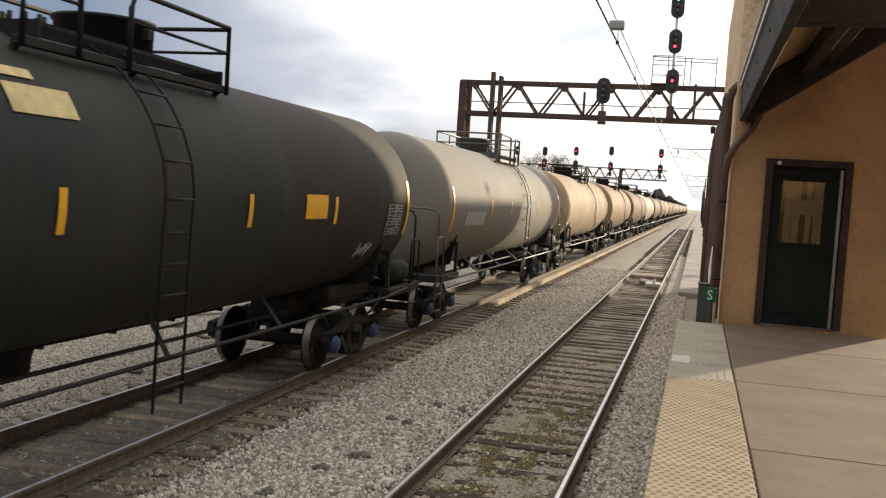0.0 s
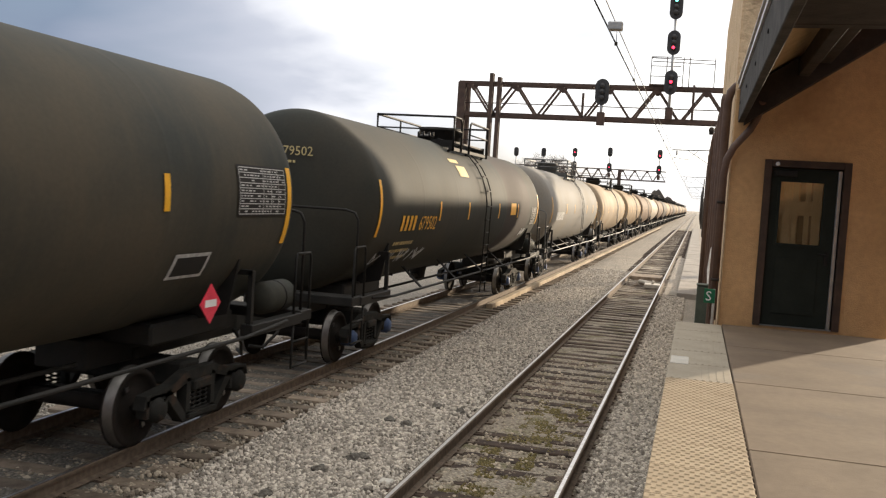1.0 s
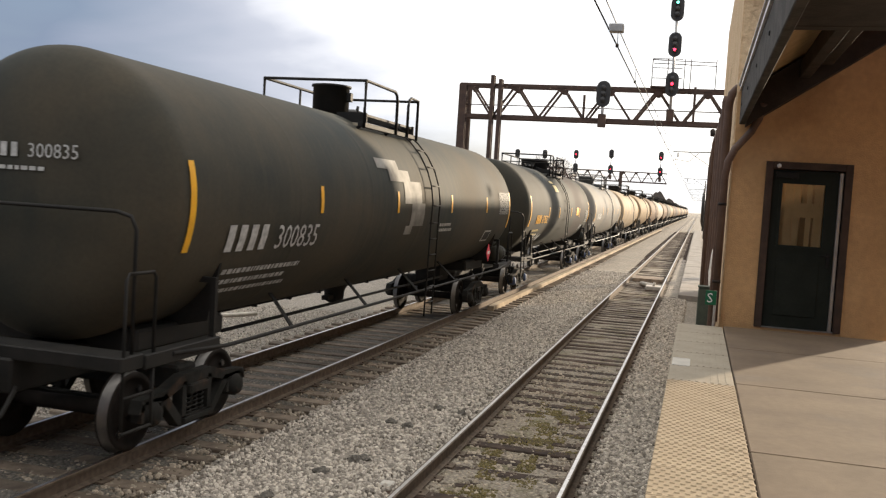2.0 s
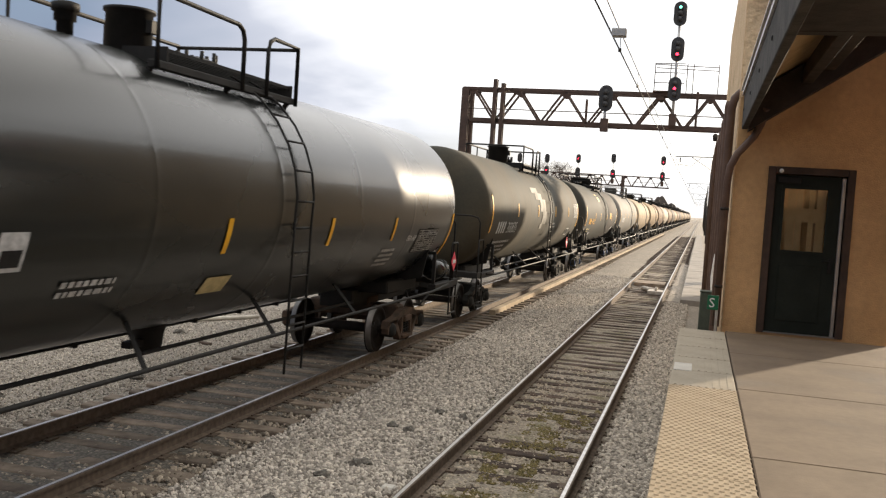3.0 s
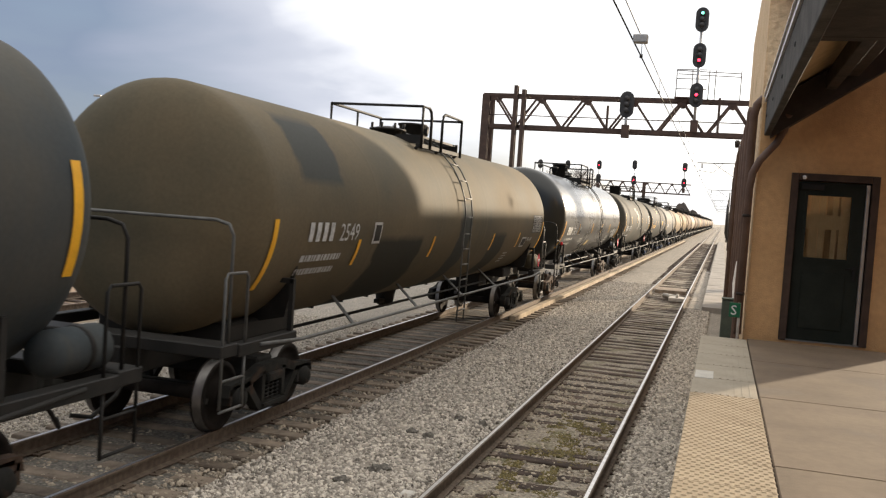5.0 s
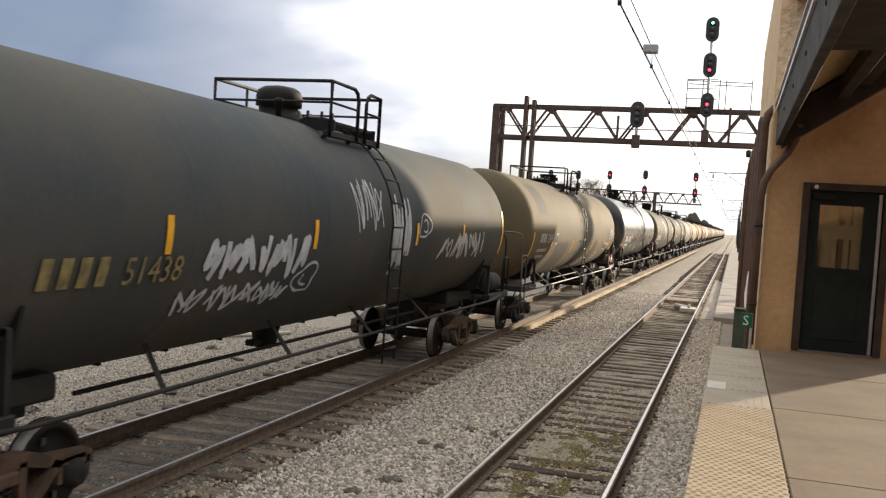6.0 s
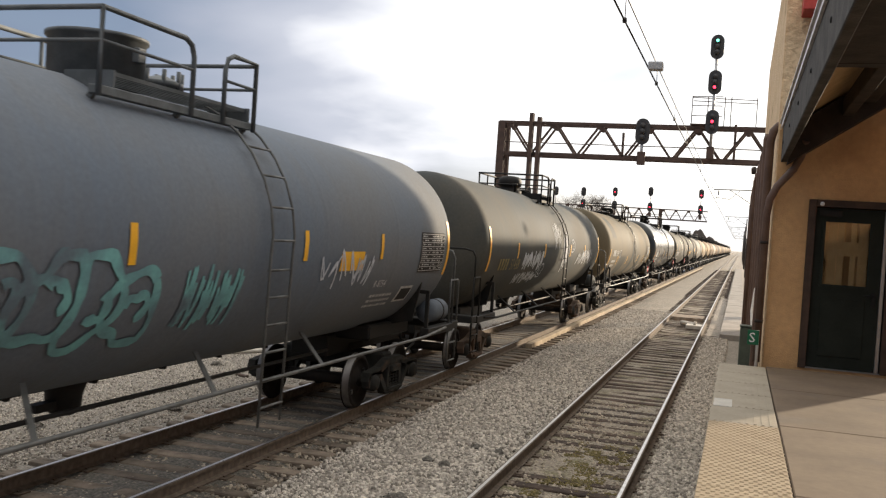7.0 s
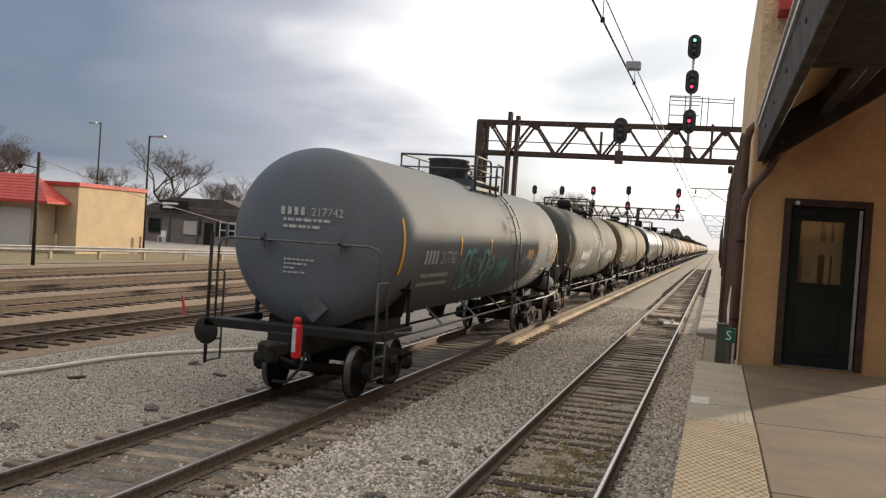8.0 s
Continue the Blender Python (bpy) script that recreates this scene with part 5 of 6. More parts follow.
def tank_shape(y0, y1, r, zc, seams):
    """A barrel with dished heads and shallow weld seams. The local origin is the car's."""
    prof = []
    dish = 0.50
    for k in range(9):
        a = math.pi / 2 * k / 8
        prof.append((y0 - dish * math.cos(a) ** 1.0, max(0.004, r * math.sin(a) ** 0.55 if k else 0.004)))
    prof.append((y0 + 0.12, r))
    ys = [y0 + (y1 - y0) * k / seams for k in range(1, seams)]
    for y in ys:
        prof += [(y - 0.10, r), (y - 0.025, r), (y - 0.012, r + 0.0012), (y + 0.012, r + 0.0012), (y + 0.025, r), (y + 0.10, r)]
    prof.append((y1 - 0.12, r))
    for k in range(9):
        a = math.pi / 2 * (8 - k) / 8
        prof.append((y1 + dish * math.cos(a), max(0.004, r * math.sin(a) ** 0.55 if k < 8 else 0.004)))
    return Shape().lathe(prof, "y", 72, (0, 0, zc))


def placard(s, frame_s, cx, cy, cz, h, axis):
    if axis == "x":
        s.plate([(cy - h, cz), (cy, cz - h), (cy + h, cz), (cy, cz + h)], "x", cx, cx + 0.012)
        frame_s.box(cx + 0.013, cx + 0.016, cy - h * 0.55, cy + h * 0.55, cz - h * 0.16, cz + h * 0.2)
    else:
        s.plate([(cx - h, cz), (cx, cz - h), (cx + h, cz), (cx, cz + h)], "y", cy - 0.012, cy)
        frame_s.box(cx - h * 0.55, cx + h * 0.55, cy - 0.016, cy - 0.013, cz - h * 0.16, cz + h * 0.2)


TURNING = []      # (wheelset, local y)
CARS = []         # (car, y at time 0)


def dome_shape(kind, r, h):
    """A fitting on the tank's top, its foot sunk into the barrel: name and shape."""
    s = Shape()
    if kind == "drum":
        s.lathe([(-0.12, r * 0.9), (0.02, r * 0.9), (0.03, r), (h - 0.05, r), (h - 0.045, r + 0.03), (h - 0.01, r + 0.03), (h, r * 0.9), (h + 0.015, 0.05)], "z", 28)
        s.box(r - 0.02, r + 0.07, -0.06, 0.06, h * 0.45, h * 0.75, bev=0.01).box(-0.05, 0.05, r - 0.02, r + 0.08, h * 0.6, h + 0.02, bev=0.01)
        return "manway_drum", s
    if kind == "dome":
        s.lathe([(-0.12, r * 1.05), (0.05, r * 1.05), (0.06, r * 0.86), (h * 0.35, r * 0.86), (h * 0.36, r), (h * 0.7, r), (h * 0.85, r * 0.92), (h * 0.95, r * 0.7), (h, r * 0.3)], "z", 28)
        return "valve_dome", s
    if kind == "vent":
        s.lathe([(-0.12, r * 0.6), (h * 0.45, r * 0.6), (h * 0.46, r * 0.8), (h * 0.72, r * 0.8), (h * 0.73, r), (h * 0.95, r), (h, r * 0.6)], "z", 18)
        return "vent_valve", s
    s.lathe([(-0.12, r * 0.8), (h * 0.5, r * 0.8), (h * 0.52, r), (h * 0.72, r), (h * 0.75, r * 0.9), (h, r * 0.3)], "z", 24)
    return "bolted_hatch", s


def tank_car(y_rear, y_front, paint, label, r=1.50, zc=2.62, top=0.0, level="full", fit_mt="black", rail_mt="grey_pipe", rusty="iron", caps="iron", seams=6, platform_mt=None, ladder_at=0.9, rails=None, domes=None, mid_rails=True, ends=(-0.52, 0.42)):
    """y_rear, y_front: the rear and front reflector stripes at time 0; top: where along the car the platform stands.
    rails: the railing's rear, front, and the gap at the ladder; domes: fittings (kind, x, y, radius, height)."""
    mid = (y_rear + y_front) / 2
    hl = (y_front - y_rear) / 2          # stripes at -hl and hl
    car = thing("tank_car", label, "tank car", pose(MAIN_X, mid, 0), "tank cars of the train")
    CARS.append((car, mid))
    tank = part("tank", tank_shape(-hl - 0.05, hl + 0.05, r, zc, seams), paint, car)
    pm = platform_mt or fit_mt
    # stub sills, end platforms, couplers
    for sy in (-1, 1):
        e = hl * sy
        s = Shape()
        s.box(-1.48, 1.48, *sorted((e + sy * 0.66, e + sy * 1.02)), 1.10, 1.24, bev=0.012)
        s.box(-0.32, 0.32, *sorted((e - sy * 2.2, e + sy * 1.05)), 0.78, 1.12, bev=0.02)
        for sx in (-1, 1):
            s.box(*sorted((sx * 1.34, sx * 1.50)), *sorted((e - sy * 0.75, e + sy * 0.66)), 1.08, 1.22, bev=0.01)
        part("end_sill", s, fit_mt, car)
        cr = Shape()
        for q in (-1, 1):
            cr.plate([(q * 0.2, 1.1), (q * 1.25, 1.35), (q * 1.38, 2.0), (q * 1.30, 2.0), (q * 1.1, 1.6), (q * 0.2, 1.3)], "y", e - sy * 0.9 - 0.02, e - sy * 0.9 + 0.02)
        cr.box(-0.9, 0.9, *sorted((e - sy * 1.9, e - sy * 0.1)), 1.06, 1.30, bev=0.03)
        part("saddle", cr, fit_mt, car)
        cp = Shape().box(-0.1, 0.1, *sorted((e + sy * 1.05, e + sy * 1.42)), 0.80, 0.98, bev=0.02)
        cp.box(-0.17, 0.14, *sorted((e + sy * 1.42, e + sy * 1.68)), 0.72, 1.04, bev=0.05)
        cp.box(0.02, 0.12, *sorted((e + sy * 1.62, e + sy * 1.78)), 0.74, 1.02, bev=0.03)
        part("coupler", cp, "iron", car)
        part("air_hose", Shape().tube([(0.35, e + sy * 1.0, 0.85), (0.36, e + sy * 1.2, 0.62), (0.25, e + sy * 1.45, 0.42), (0.1, e + sy * 1.6, 0.45)], 0.025, 7), "black", car)
        if level != "far":
            # hand rails round the end platform
            h = Shape()
            yy = e + sy * 0.78
            h.tube([(-1.42, yy, 1.2), (-1.42, yy, 2.40), (-1.36, yy, 2.52), (-1.2, yy, 2.56), (1.2, yy, 2.56), (1.36, yy, 2.52), (1.42, yy, 2.40), (1.42, yy, 1.2)], 0.02, 8)
            part("end_rail", h, rail_mt, car)
            for sx in (-1, 1):
                g = Shape().tube([(sx * 1.46, yy + sy * 0.18, 0.55), (sx * 1.46, yy + sy * 0.18, 1.95), (sx * 1.46, yy + sy * 0.13, 2.0), (sx * 1.46, yy - sy * 0.25, 2.0), (sx * 1.46, yy - sy * 0.3, 1.95), (sx * 1.46, yy - sy * 0.3, 1.2)], 0.018, 8)
                g.tube([(sx * 1.46, yy - sy * 0.3, 1.1), (sx * 1.46, yy - sy * 0.3, 0.5)], 0.018, 6)
                for z in (0.52, 0.85):
                    g.tube([(sx * 1.46, yy + sy * 0.18, z), (sx * 1.46, yy - sy * 0.3, z)], 0.016, 6)
                part("grab_iron", g, rail_mt, car)
                part("bolster_post", Shape().box(*sorted((sx * 1.40, sx * 1.46)), *sorted((e - sy * 0.72, e - sy * 0.66)), 1.2, 1.85).box(*sorted((sx * 1.2, sx * 1.45)), *sorted((e - sy * 0.72, e - sy * 0.66)), 1.8, 1.86), fit_mt, car)
                st = Shape()
                side_bar(st, sy * hl - 0.055 if sx > 0 else sy * hl, sy * hl + 0.055, *ends, r, zc, 0.012, 8)
                if sx > 0:
                    part("reflector", st, "yellow", car, "yellow reflective stripe")
        for wh in truck(car, e - sy * 1.08, rusty, caps):
            if level == "full":
                TURNING.append(wh[0])
    # running rail along both sides, with struts to the tank
    for sx in (-1, 1):
        part("side_rail", Shape().tube([(sx * 1.5, -hl - 0.2, 1.17), (sx * 1.5, -hl + 0.9, 1.10), (sx * 1.5, hl - 0.9, 1.10), (sx * 1.5, hl + 0.2, 1.17)], 0.024, 8), rail_mt, car)
        if level != "far":
            k = -hl + 2.6
            while k < hl - 2.4:
                part("rail_strut", Shape().beam((sx * 1.5, k, 1.10), (sx * 0.95, k + 0.45, zc - r * 0.80), 0.05, 0.02), rail_mt, car)
                k += (hl * 2 - 5) / 4
    # manway platform, rails, fittings
    zt = zc + r
    y0, y1, g0, g1 = rails or (top - 1.35, top + 1.35, top + 0.1, top + 0.7)
    xn, xf = 1.02, -0.80
    rz = zt + 0.49
    for x in (xn - 0.06, xf + 0.06):
        s = Shape().box(x - 0.05, x + 0.05, y0, y1, zt - 0.26, zt - 0.18, bev=0.006)
        for y in (y0 + 0.05, (y0 + y1) / 2, y1 - 0.05):
            s.beam((x, y, zt - 0.22), (x * 0.8, y, zt - 0.40), 0.05, 0.05)
        part("walkway_beam", s, pm, car)
    # open grating beside the fittings
    for k in range(7):
        x = 0.46 + 0.075 * k
        part("grating_bar", Shape().box(x - 0.012, x + 0.012, y0 + 0.3, y1 - 0.02, zt - 0.06, zt - 0.02), pm, car)
    for y in (y0 + 0.28, y1 - 0.005):
        part("grating_edge", Shape().box(0.42, 0.96, y - 0.014, y + 0.014, zt - 0.17, zt - 0.01), pm, car)
    rails_at = [
        [(xn, y0, zt - 0.28), (xn, y0, rz), (xn, g0 - 0.16, rz), (xn, g0 - 0.05, rz - 0.05), (xn, g0, rz - 0.16), (xn, g0, zt - 0.26)],
        [(xn, g1, zt - 0.26), (xn, g1, rz - 0.16), (xn, g1 + 0.05, rz - 0.05), (xn, g1 + 0.16, rz), (xn, y1, rz), (xn, y1, zt - 0.28)],
        [(xf, y0, zt - 0.28), (xf, y0, rz), (xf, y1, rz), (xf, y1, zt - 0.28)],
    ]
    for pts in rails_at:
        part("top_railing", Shape().tube(pts, 0.028, 8), pm, car)
    part("cross_rail", Shape().tube([(xf, y0, rz), (xn, y0, rz)], 0.026, 8), pm, car)
    part("cross_rail", Shape().tube([(xf, y1, rz - 0.02), (xn, y1, rz - 0.02)], 0.026, 8), pm, car)
    part("rail_post", Shape().tube([(xf, (y0 + y1) / 2, zt - 0.28), (xf, (y0 + y1) / 2, rz)], 0.022, 8), pm, car)
    if mid_rails:
        for ya, yb, xa, xb in ((y0, g0, xn, xn), (g1, y1, xn, xn), (y0, y1, xf, xf), (y0, y0, xf, xn), (y1, y1, xf, xn)):
            part("mid_rail", Shape().tube([(xa, ya, zt + 0.2), (xb, yb, zt + 0.2)], 0.018, 6), pm, car)
    for kind, x, y, rr, h in domes or (("drum", 0.0, top - 0.3, 0.42, 0.40), ("flange", 0.1, top + 0.75, 0.24, 0.2)):
        fitting = part(*dome_shape(kind, rr, h), pm, car, at=pose(x, y, zt))
        if kind == "flange" and level != "far":
            bolt = shared("bolt:%s%.2f" % (pm, h), lambda: Shape().tube([(0, 0, h * 0.4), (0, 0, h + 0.05)], 0.025, 6), pm)
            for k in range(8):
                q = k * math.pi / 4
                part("bolt", bolt, None, fitting, at=pose(rr * 0.92 * math.cos(q), rr * 0.92 * math.sin(q), 0))
    if level != "far":
        ld = Shape()
        for y in (ladder_at - 0.25, ladder_at + 0.25):
            pts = [(math.cos(a) * (r + 0.10), y, zc + math.sin(a) * (r + 0.10)) for a in [math.radians(80 - 11 * k) for k in range(9)]]
            pts += [(r + 0.08, y, zc - 0.5), (r + 0.05, y, 0.62)]
            ld.tube(pts, 0.016, 6)
        ladder = part("ladder", ld, rail_mt, car)
        rung = shared("rung:" + rail_mt, lambda: Shape().tube([(0, -0.25, 0), (0, 0.25, 0)], 0.015, 6), rail_mt)
        for k in range(6):
            a = math.radians(66 - 13 * k)
            part("rung", rung, None, ladder, at=pose(math.cos(a) * (r + 0.10), ladder_at, zc + math.sin(a) * (r + 0.10)))
        for k in range(6):
            part("rung", rung, None, ladder, at=pose(r + 0.065, ladder_at, zc - 0.3 - 0.3 * k))
        bt = Shape().lathe([(zc - r - 0.34, 0.10), (zc - r - 0.3, 0.17), (zc - r - 0.12, 0.19), (zc - r + 0.05, 0.24)], "z", 14, (0, -0.3, 0))
        bt.box(-0.06, 0.06, -0.75, -0.3, zc - r - 0.26, zc - r - 0.18)
        part("outlet_valve", bt, fit_mt, car)
        br = Shape().tube([(0.5, -hl + 2.6, 0.95), (0.5, hl - 2.6, 0.95)], 0.025, 6).tube([(-0.6, -hl + 2.6, 0.9), (-0.6, hl - 2.6, 0.9)], 0.02, 6)
        k = -hl + 3
        while k < hl - 2.5:
            br.box(-0.64, -0.56, k - 0.03, k + 0.03, 0.86, zc - r * 0.9)
            k += 1.35
        part("brake_pipe", br, fit_mt, car)
        rs = part("air_reservoir", Shape().lathe([(-0.42, 0.04), (-0.39, 0.15), (-0.32, 0.205), (0.32, 0.205), (0.39, 0.15), (0.42, 0.04)], "y", 20, (1.16, hl + 0.42, 1.43)), paint, car, "air reservoir tank")
        part("strap", Shape().lathe([(-0.03, 0.21), (0.03, 0.21)], "y", 20, (1.16, hl + 0.47, 1.43)), fit_mt, rs)
    return car, tank, mid, hl, r, zc


def stripes(car, r, zc, us, height=0.34, width=0.10, v=0.0, mt="yellow"):
    for u in us:
        part("reflector", side_bar(Shape(), u - width / 2, u + width / 2, v - height / 2, v + height / 2, r, zc, 0.012, 4), mt, car, "yellow reflective stripe")


def small_print(car, r, zc, u, v, rows, width, h=0.05, mt="white", seed=1, gap=0.05):
    rng = random.Random(seed)
    s = Shape()
    for k in range(rows):
        x = u
        end = u + width * rng.uniform(0.7, 1.0)
        while x < end:
            w = rng.uniform(0.035, 0.11)
            side_bar(s, x, min(x + w, end), v - k * (h + gap), v - k * (h + gap) + h, r, zc, 0.016, 1)
            x += w + 0.03
    part("stencil", s, mt, car, "small worn stencilled lines")["kind"] = "stuff"


def data_panel(car, r, zc, u, v, w, h, seed=2):
    """A dark panel ruled with thin white lines, with short bars in its cells."""
    part("panel_field", side_bar(Shape(), u - 0.03, u + w + 0.03, v - 0.03, v + h + 0.03, r, zc, 0.010, 3), "black", car)
    s = Shape()
    rng = random.Random(seed)
    n = 9
    for k in range(n + 1):
        side_bar(s, u, u + w, v + h * k / n - 0.005, v + h * k / n + 0.005, r, zc, 0.016, 1)
    for c in (0.0, 0.5, 0.68, 0.84, 1.0):
        side_bar(s, u + w * c - 0.005, u + w * c + 0.005, v, v + h, r, zc, 0.0165, 3)
    for k in range(n):
        x = u + 0.03
        while x < u + w - 0.08:
            ww = rng.uniform(0.03, 0.09)
            if rng.random() < 0.6:
                side_bar(s, x, x + ww, v + h * (k + 0.36) / n, v + h * (k + 0.64) / n, r, zc, 0.015, 1)
            x += ww + 0.03
    part("data_panel", s, "dull_white", car, "white ruled data panel")["kind"] = "stuff"


def mark(car, r, zc, u, v, size, number, mt):
    """The owner's letters as plain bars, the car's number in figures."""
    for k in range(4):
        part("letter_bar", side_bar(Shape(), u, u + size * 0.36, v, v + size * 0.72, r, zc, 0.016, 2), mt, car)
        u += size * 0.62
    u += size * 0.3
    part("lettering", side_text(number, size, u, v, r, zc), mt, car, fix=False)


def diamond(car, at, h, axis):
    a, b = Shape(), Shape()
    placard(a, b, *at, h, axis)
    p = part("placard", a, "pink", car, "red diamond placard")
    part("placard_text", b, "white", p)


def head_text(car, hl, zc, u, v, size, number, lines, mt="white"):
    """On the rear head: the owner's letters as plain bars, the number in figures, and lines (text or None, u, v, size, width)."""
    yy = -hl - 0.05 - 0.51
    for k in range(4):
        x = u + k * size * 0.62
        part("letter_bar", Shape().box(x, x + size * 0.36, yy - 0.003, yy, zc + v, zc + v + size * 0.7), mt, car)
    vs, fs = text_verts(number, size)
    part("lettering", Shape().add([(u + size * 2.8 + a, yy - 0.003, zc + v + b) for a, b in vs], fs), mt, car, fix=False)
    s = Shape()
    for body, lu, lv, lsize, width in lines:
        if body:
            vs, fs = text_verts(body, lsize)
            s.add([(lu + a, yy - 0.003, zc + lv + b) for a, b in vs], fs)
        else:
            rng = random.Random(int((lu + lv) * 100))
            x = lu
            while x < lu + width:
                w = lsize * rng.uniform(0.6, 2.4)
                s.box(x, x + w, yy - 0.003, yy, zc + lv, zc + lv + lsize * 0.8)
                x += w + lsize * 0.5
    part("stencil", s, mt, car, "small worn stencilled lines", fix=False)["kind"] = "stuff"


WHEEL = wheelset_mesh()

# last car of the train: grey
P_GREY = tank_mat("grey tank paint", (0.106, 0.132, 0.168), (0.172, 0.165, 0.150), 0.74, 0.5, spec=0.26)
car, tank, mid, hl, r, zc = tank_car(-95.70, -80.72, P_GREY, "grey tank car with teal graffiti, last of the train", platform_mt="deck_grey", r=1.51, zc=2.63, rails=(-1.32, 1.35, 0.1, 0.7), domes=(("drum", 0, -0.1, 0.48, 0.50), ("flange", 0.1, 0.85, 0.26, 0.26)), ladder_at=1.15, rail_mt="grey_pipe", seams=6)
stripes(car, r, zc, (-3.94, -1.38, 1.91, 4.36), 0.36, 0.10, -0.03)
mark(car, r, zc, -6.25, -0.36, 0.345, "217742", "dull_white")
small_print(car, r, zc, -6.2, -0.62, 2, 2.2, 0.08, "dull_white", 3, 0.1)
part("graffiti", bubbles(41, -3.6, -0.9, -1.0, -0.12, r, zc, 5, 0.10), "teal", car, "teal sprayed graffiti")["kind"] = "stuff"
part("graffiti", scribble(42, -0.5, 0.55, -0.95, -0.22, r, zc, 9, 0.04), "teal", car, "teal sprayed graffiti")["kind"] = "stuff"
part("graffiti", scribble(43, 2.4, 4.1, -0.62, -0.05, r, zc, 6, 0.03), "graf_white", car, "white sprayed scrawl")["kind"] = "stuff"
part("notice", side_bar(Shape(), 2.97, 3.73, -0.36, -0.10, r, zc, 0.010, 3), "yellow", car, "yellow notice")
small_print(car, r, zc, 4.45, -0.82, 3, 1.0, 0.045, "dull_white", 5)
data_panel(car, r, zc, 6.1, -0.42, 1.15, 0.6, 6)
part("lettering", side_text("R-8754", 0.16, 4.35, -0.64, r, zc), "dull_white", car, fix=False)
part("notice", side_bar(Shape(), 5.62, 6.19, -0.98, -0.68, r, zc, 0.012, 3), "dull_white", car, "white square label")
part("notice_field", side_bar(Shape(), 5.67, 6.14, -0.94, -0.72, r, zc, 0.016, 3), "black", car)
head_text(car, hl, zc, -0.45, 0.36, 0.19, "217742", [(None, -0.40, 0.26, 0.06, 0.8), (None, -0.40, 0.15, 0.06, 0.6), (None, -0.35, -0.38, 0.04, 0.55), (None, -0.35, -0.45, 0.04, 0.4), (None, -0.35, -0.52, 0.04, 0.2), (None, -0.35, -0.59, 0.04, 0.4)], "dull_white")
for x in (-0.62, 0.72):
    part("rail_bracket", Shape().box(x - 0.05, x + 0.05, -hl - 0.82, -hl - 0.40, zc - 0.10, zc - 0.04, bev=0.01).box(x - 0.03, x + 0.03, -hl - 0.82, -hl - 0.76, zc - 0.2, zc + 0.04), "deck_grey", car)
part("brake_staff", Shape().tube([(-1.44, -hl - 0.98, 0.5), (-1.44, -hl - 0.98, 2.62)], 0.03, 8).lathe([(-hl - 1.02, 0.2), (-hl - 1.0, 0.22), (-hl - 0.98, 0.2)], "y", 18, (-1.44, 0, 1.02)), "iron", car, "dark brake staff with a hand wheel")
part("placard_holder", Shape().plate([(-0.02, 1.50), (0.22, 1.26), (0.46, 1.50), (0.22, 1.74)], "y", -hl - 0.54, -hl - 0.50), "deck_grey", car)
eot = part("end_marker", Shape().box(0.435, 0.555, -hl - 1.75, -hl - 1.60, 0.84, 1.36, bev=0.03).lathe([(1.36, 0.06), (1.43, 0.055), (1.46, 0.03)], "z", 12, (0.49, -hl - 1.675, 0)), "red", car, "red end-of-train marker")
part("marker_band", Shape().box(0.45, 0.51, -hl - 1.755, -hl - 1.749, 0.94, 1.30), "dull_white", eot)
part("marker_bracket", Shape().tube([(0.49, -hl - 1.67, 0.95), (0.46, -hl - 1.62, 0.75), (0.15, -hl - 1.5, 0.8)], 0.03, 8), "iron", eot)

P_BLACK = tank_mat("black green tank paint", (0.021, 0.035, 0.046), (0.115, 0.098, 0.070), 0.74, 0.55, spec=0.26)
car, tank, mid, hl, r, zc = tank_car(-77.75, -62.55, P_BLACK, "black tank car with white graffiti on its side", r=1.5, zc=2.62, rails=(-0.70, 1.10, 0.25, 0.55), domes=(("dome", 0, -0.28, 0.33, 0.46), ("vent", 0.3, -0.85, 0.07, 0.22), ("flange", 0.1, 0.75, 0.3, 0.16)), ladder_at=0.72, seams=5, rail_mt="black", rusty="rust_iron")
stripes(car, r, zc, (-5.05, -1.95, 1.87, 4.55), 0.36, 0.10, -0.08)
mark(car, r, zc, -6.65, -0.52, 0.36, "51438", "old_cream")
part("graffiti", scribble(51, -4.4, -2.15, -0.60, -0.06, r, zc, 8, 0.085), "graf_white", car, "white sprayed graffiti")["kind"] = "stuff"
part("graffiti", bubbles(55, -2.2, -1.7, -0.82, -0.42, r, zc, 1, 0.035), "graf_white", car, "white sprayed ring")["kind"] = "stuff"
part("graffiti", scribble(56, 0.75, 1.55, -0.75, 0.55, r, zc, 9, 0.06), "graf_white", car, "white sprayed block")["kind"] = "stuff"
part("graffiti", bubbles(57, 2.0, 2.5, -0.12, 0.30, r, zc, 1, 0.03), "graf_white", car, "white sprayed ring")["kind"] = "stuff"
part("graffiti", scribble(54, -4.7, -2.3, -0.98, -0.62, r, zc, 9, 0.045), "graf_white", car, "white sprayed graffiti")["kind"] = "stuff"
part("graffiti", scribble(52, -0.75, 0.35, -0.15, 0.75, r, zc, 4, 0.03), "graf_white", car, "white sprayed graffiti")["kind"] = "stuff"
part("graffiti", scribble(53, 3.2, 6.1, -0.55, -0.02, r, zc, 8, 0.05), "graf_white", car, "white sprayed graffiti")["kind"] = "stuff"
head_text(car, hl, zc, -0.70, 0.42, 0.21, "51438", [(None, -0.4, 0.30, 0.05, 0.6), (None, -0.4, 0.2, 0.05, 0.4)], "cream")

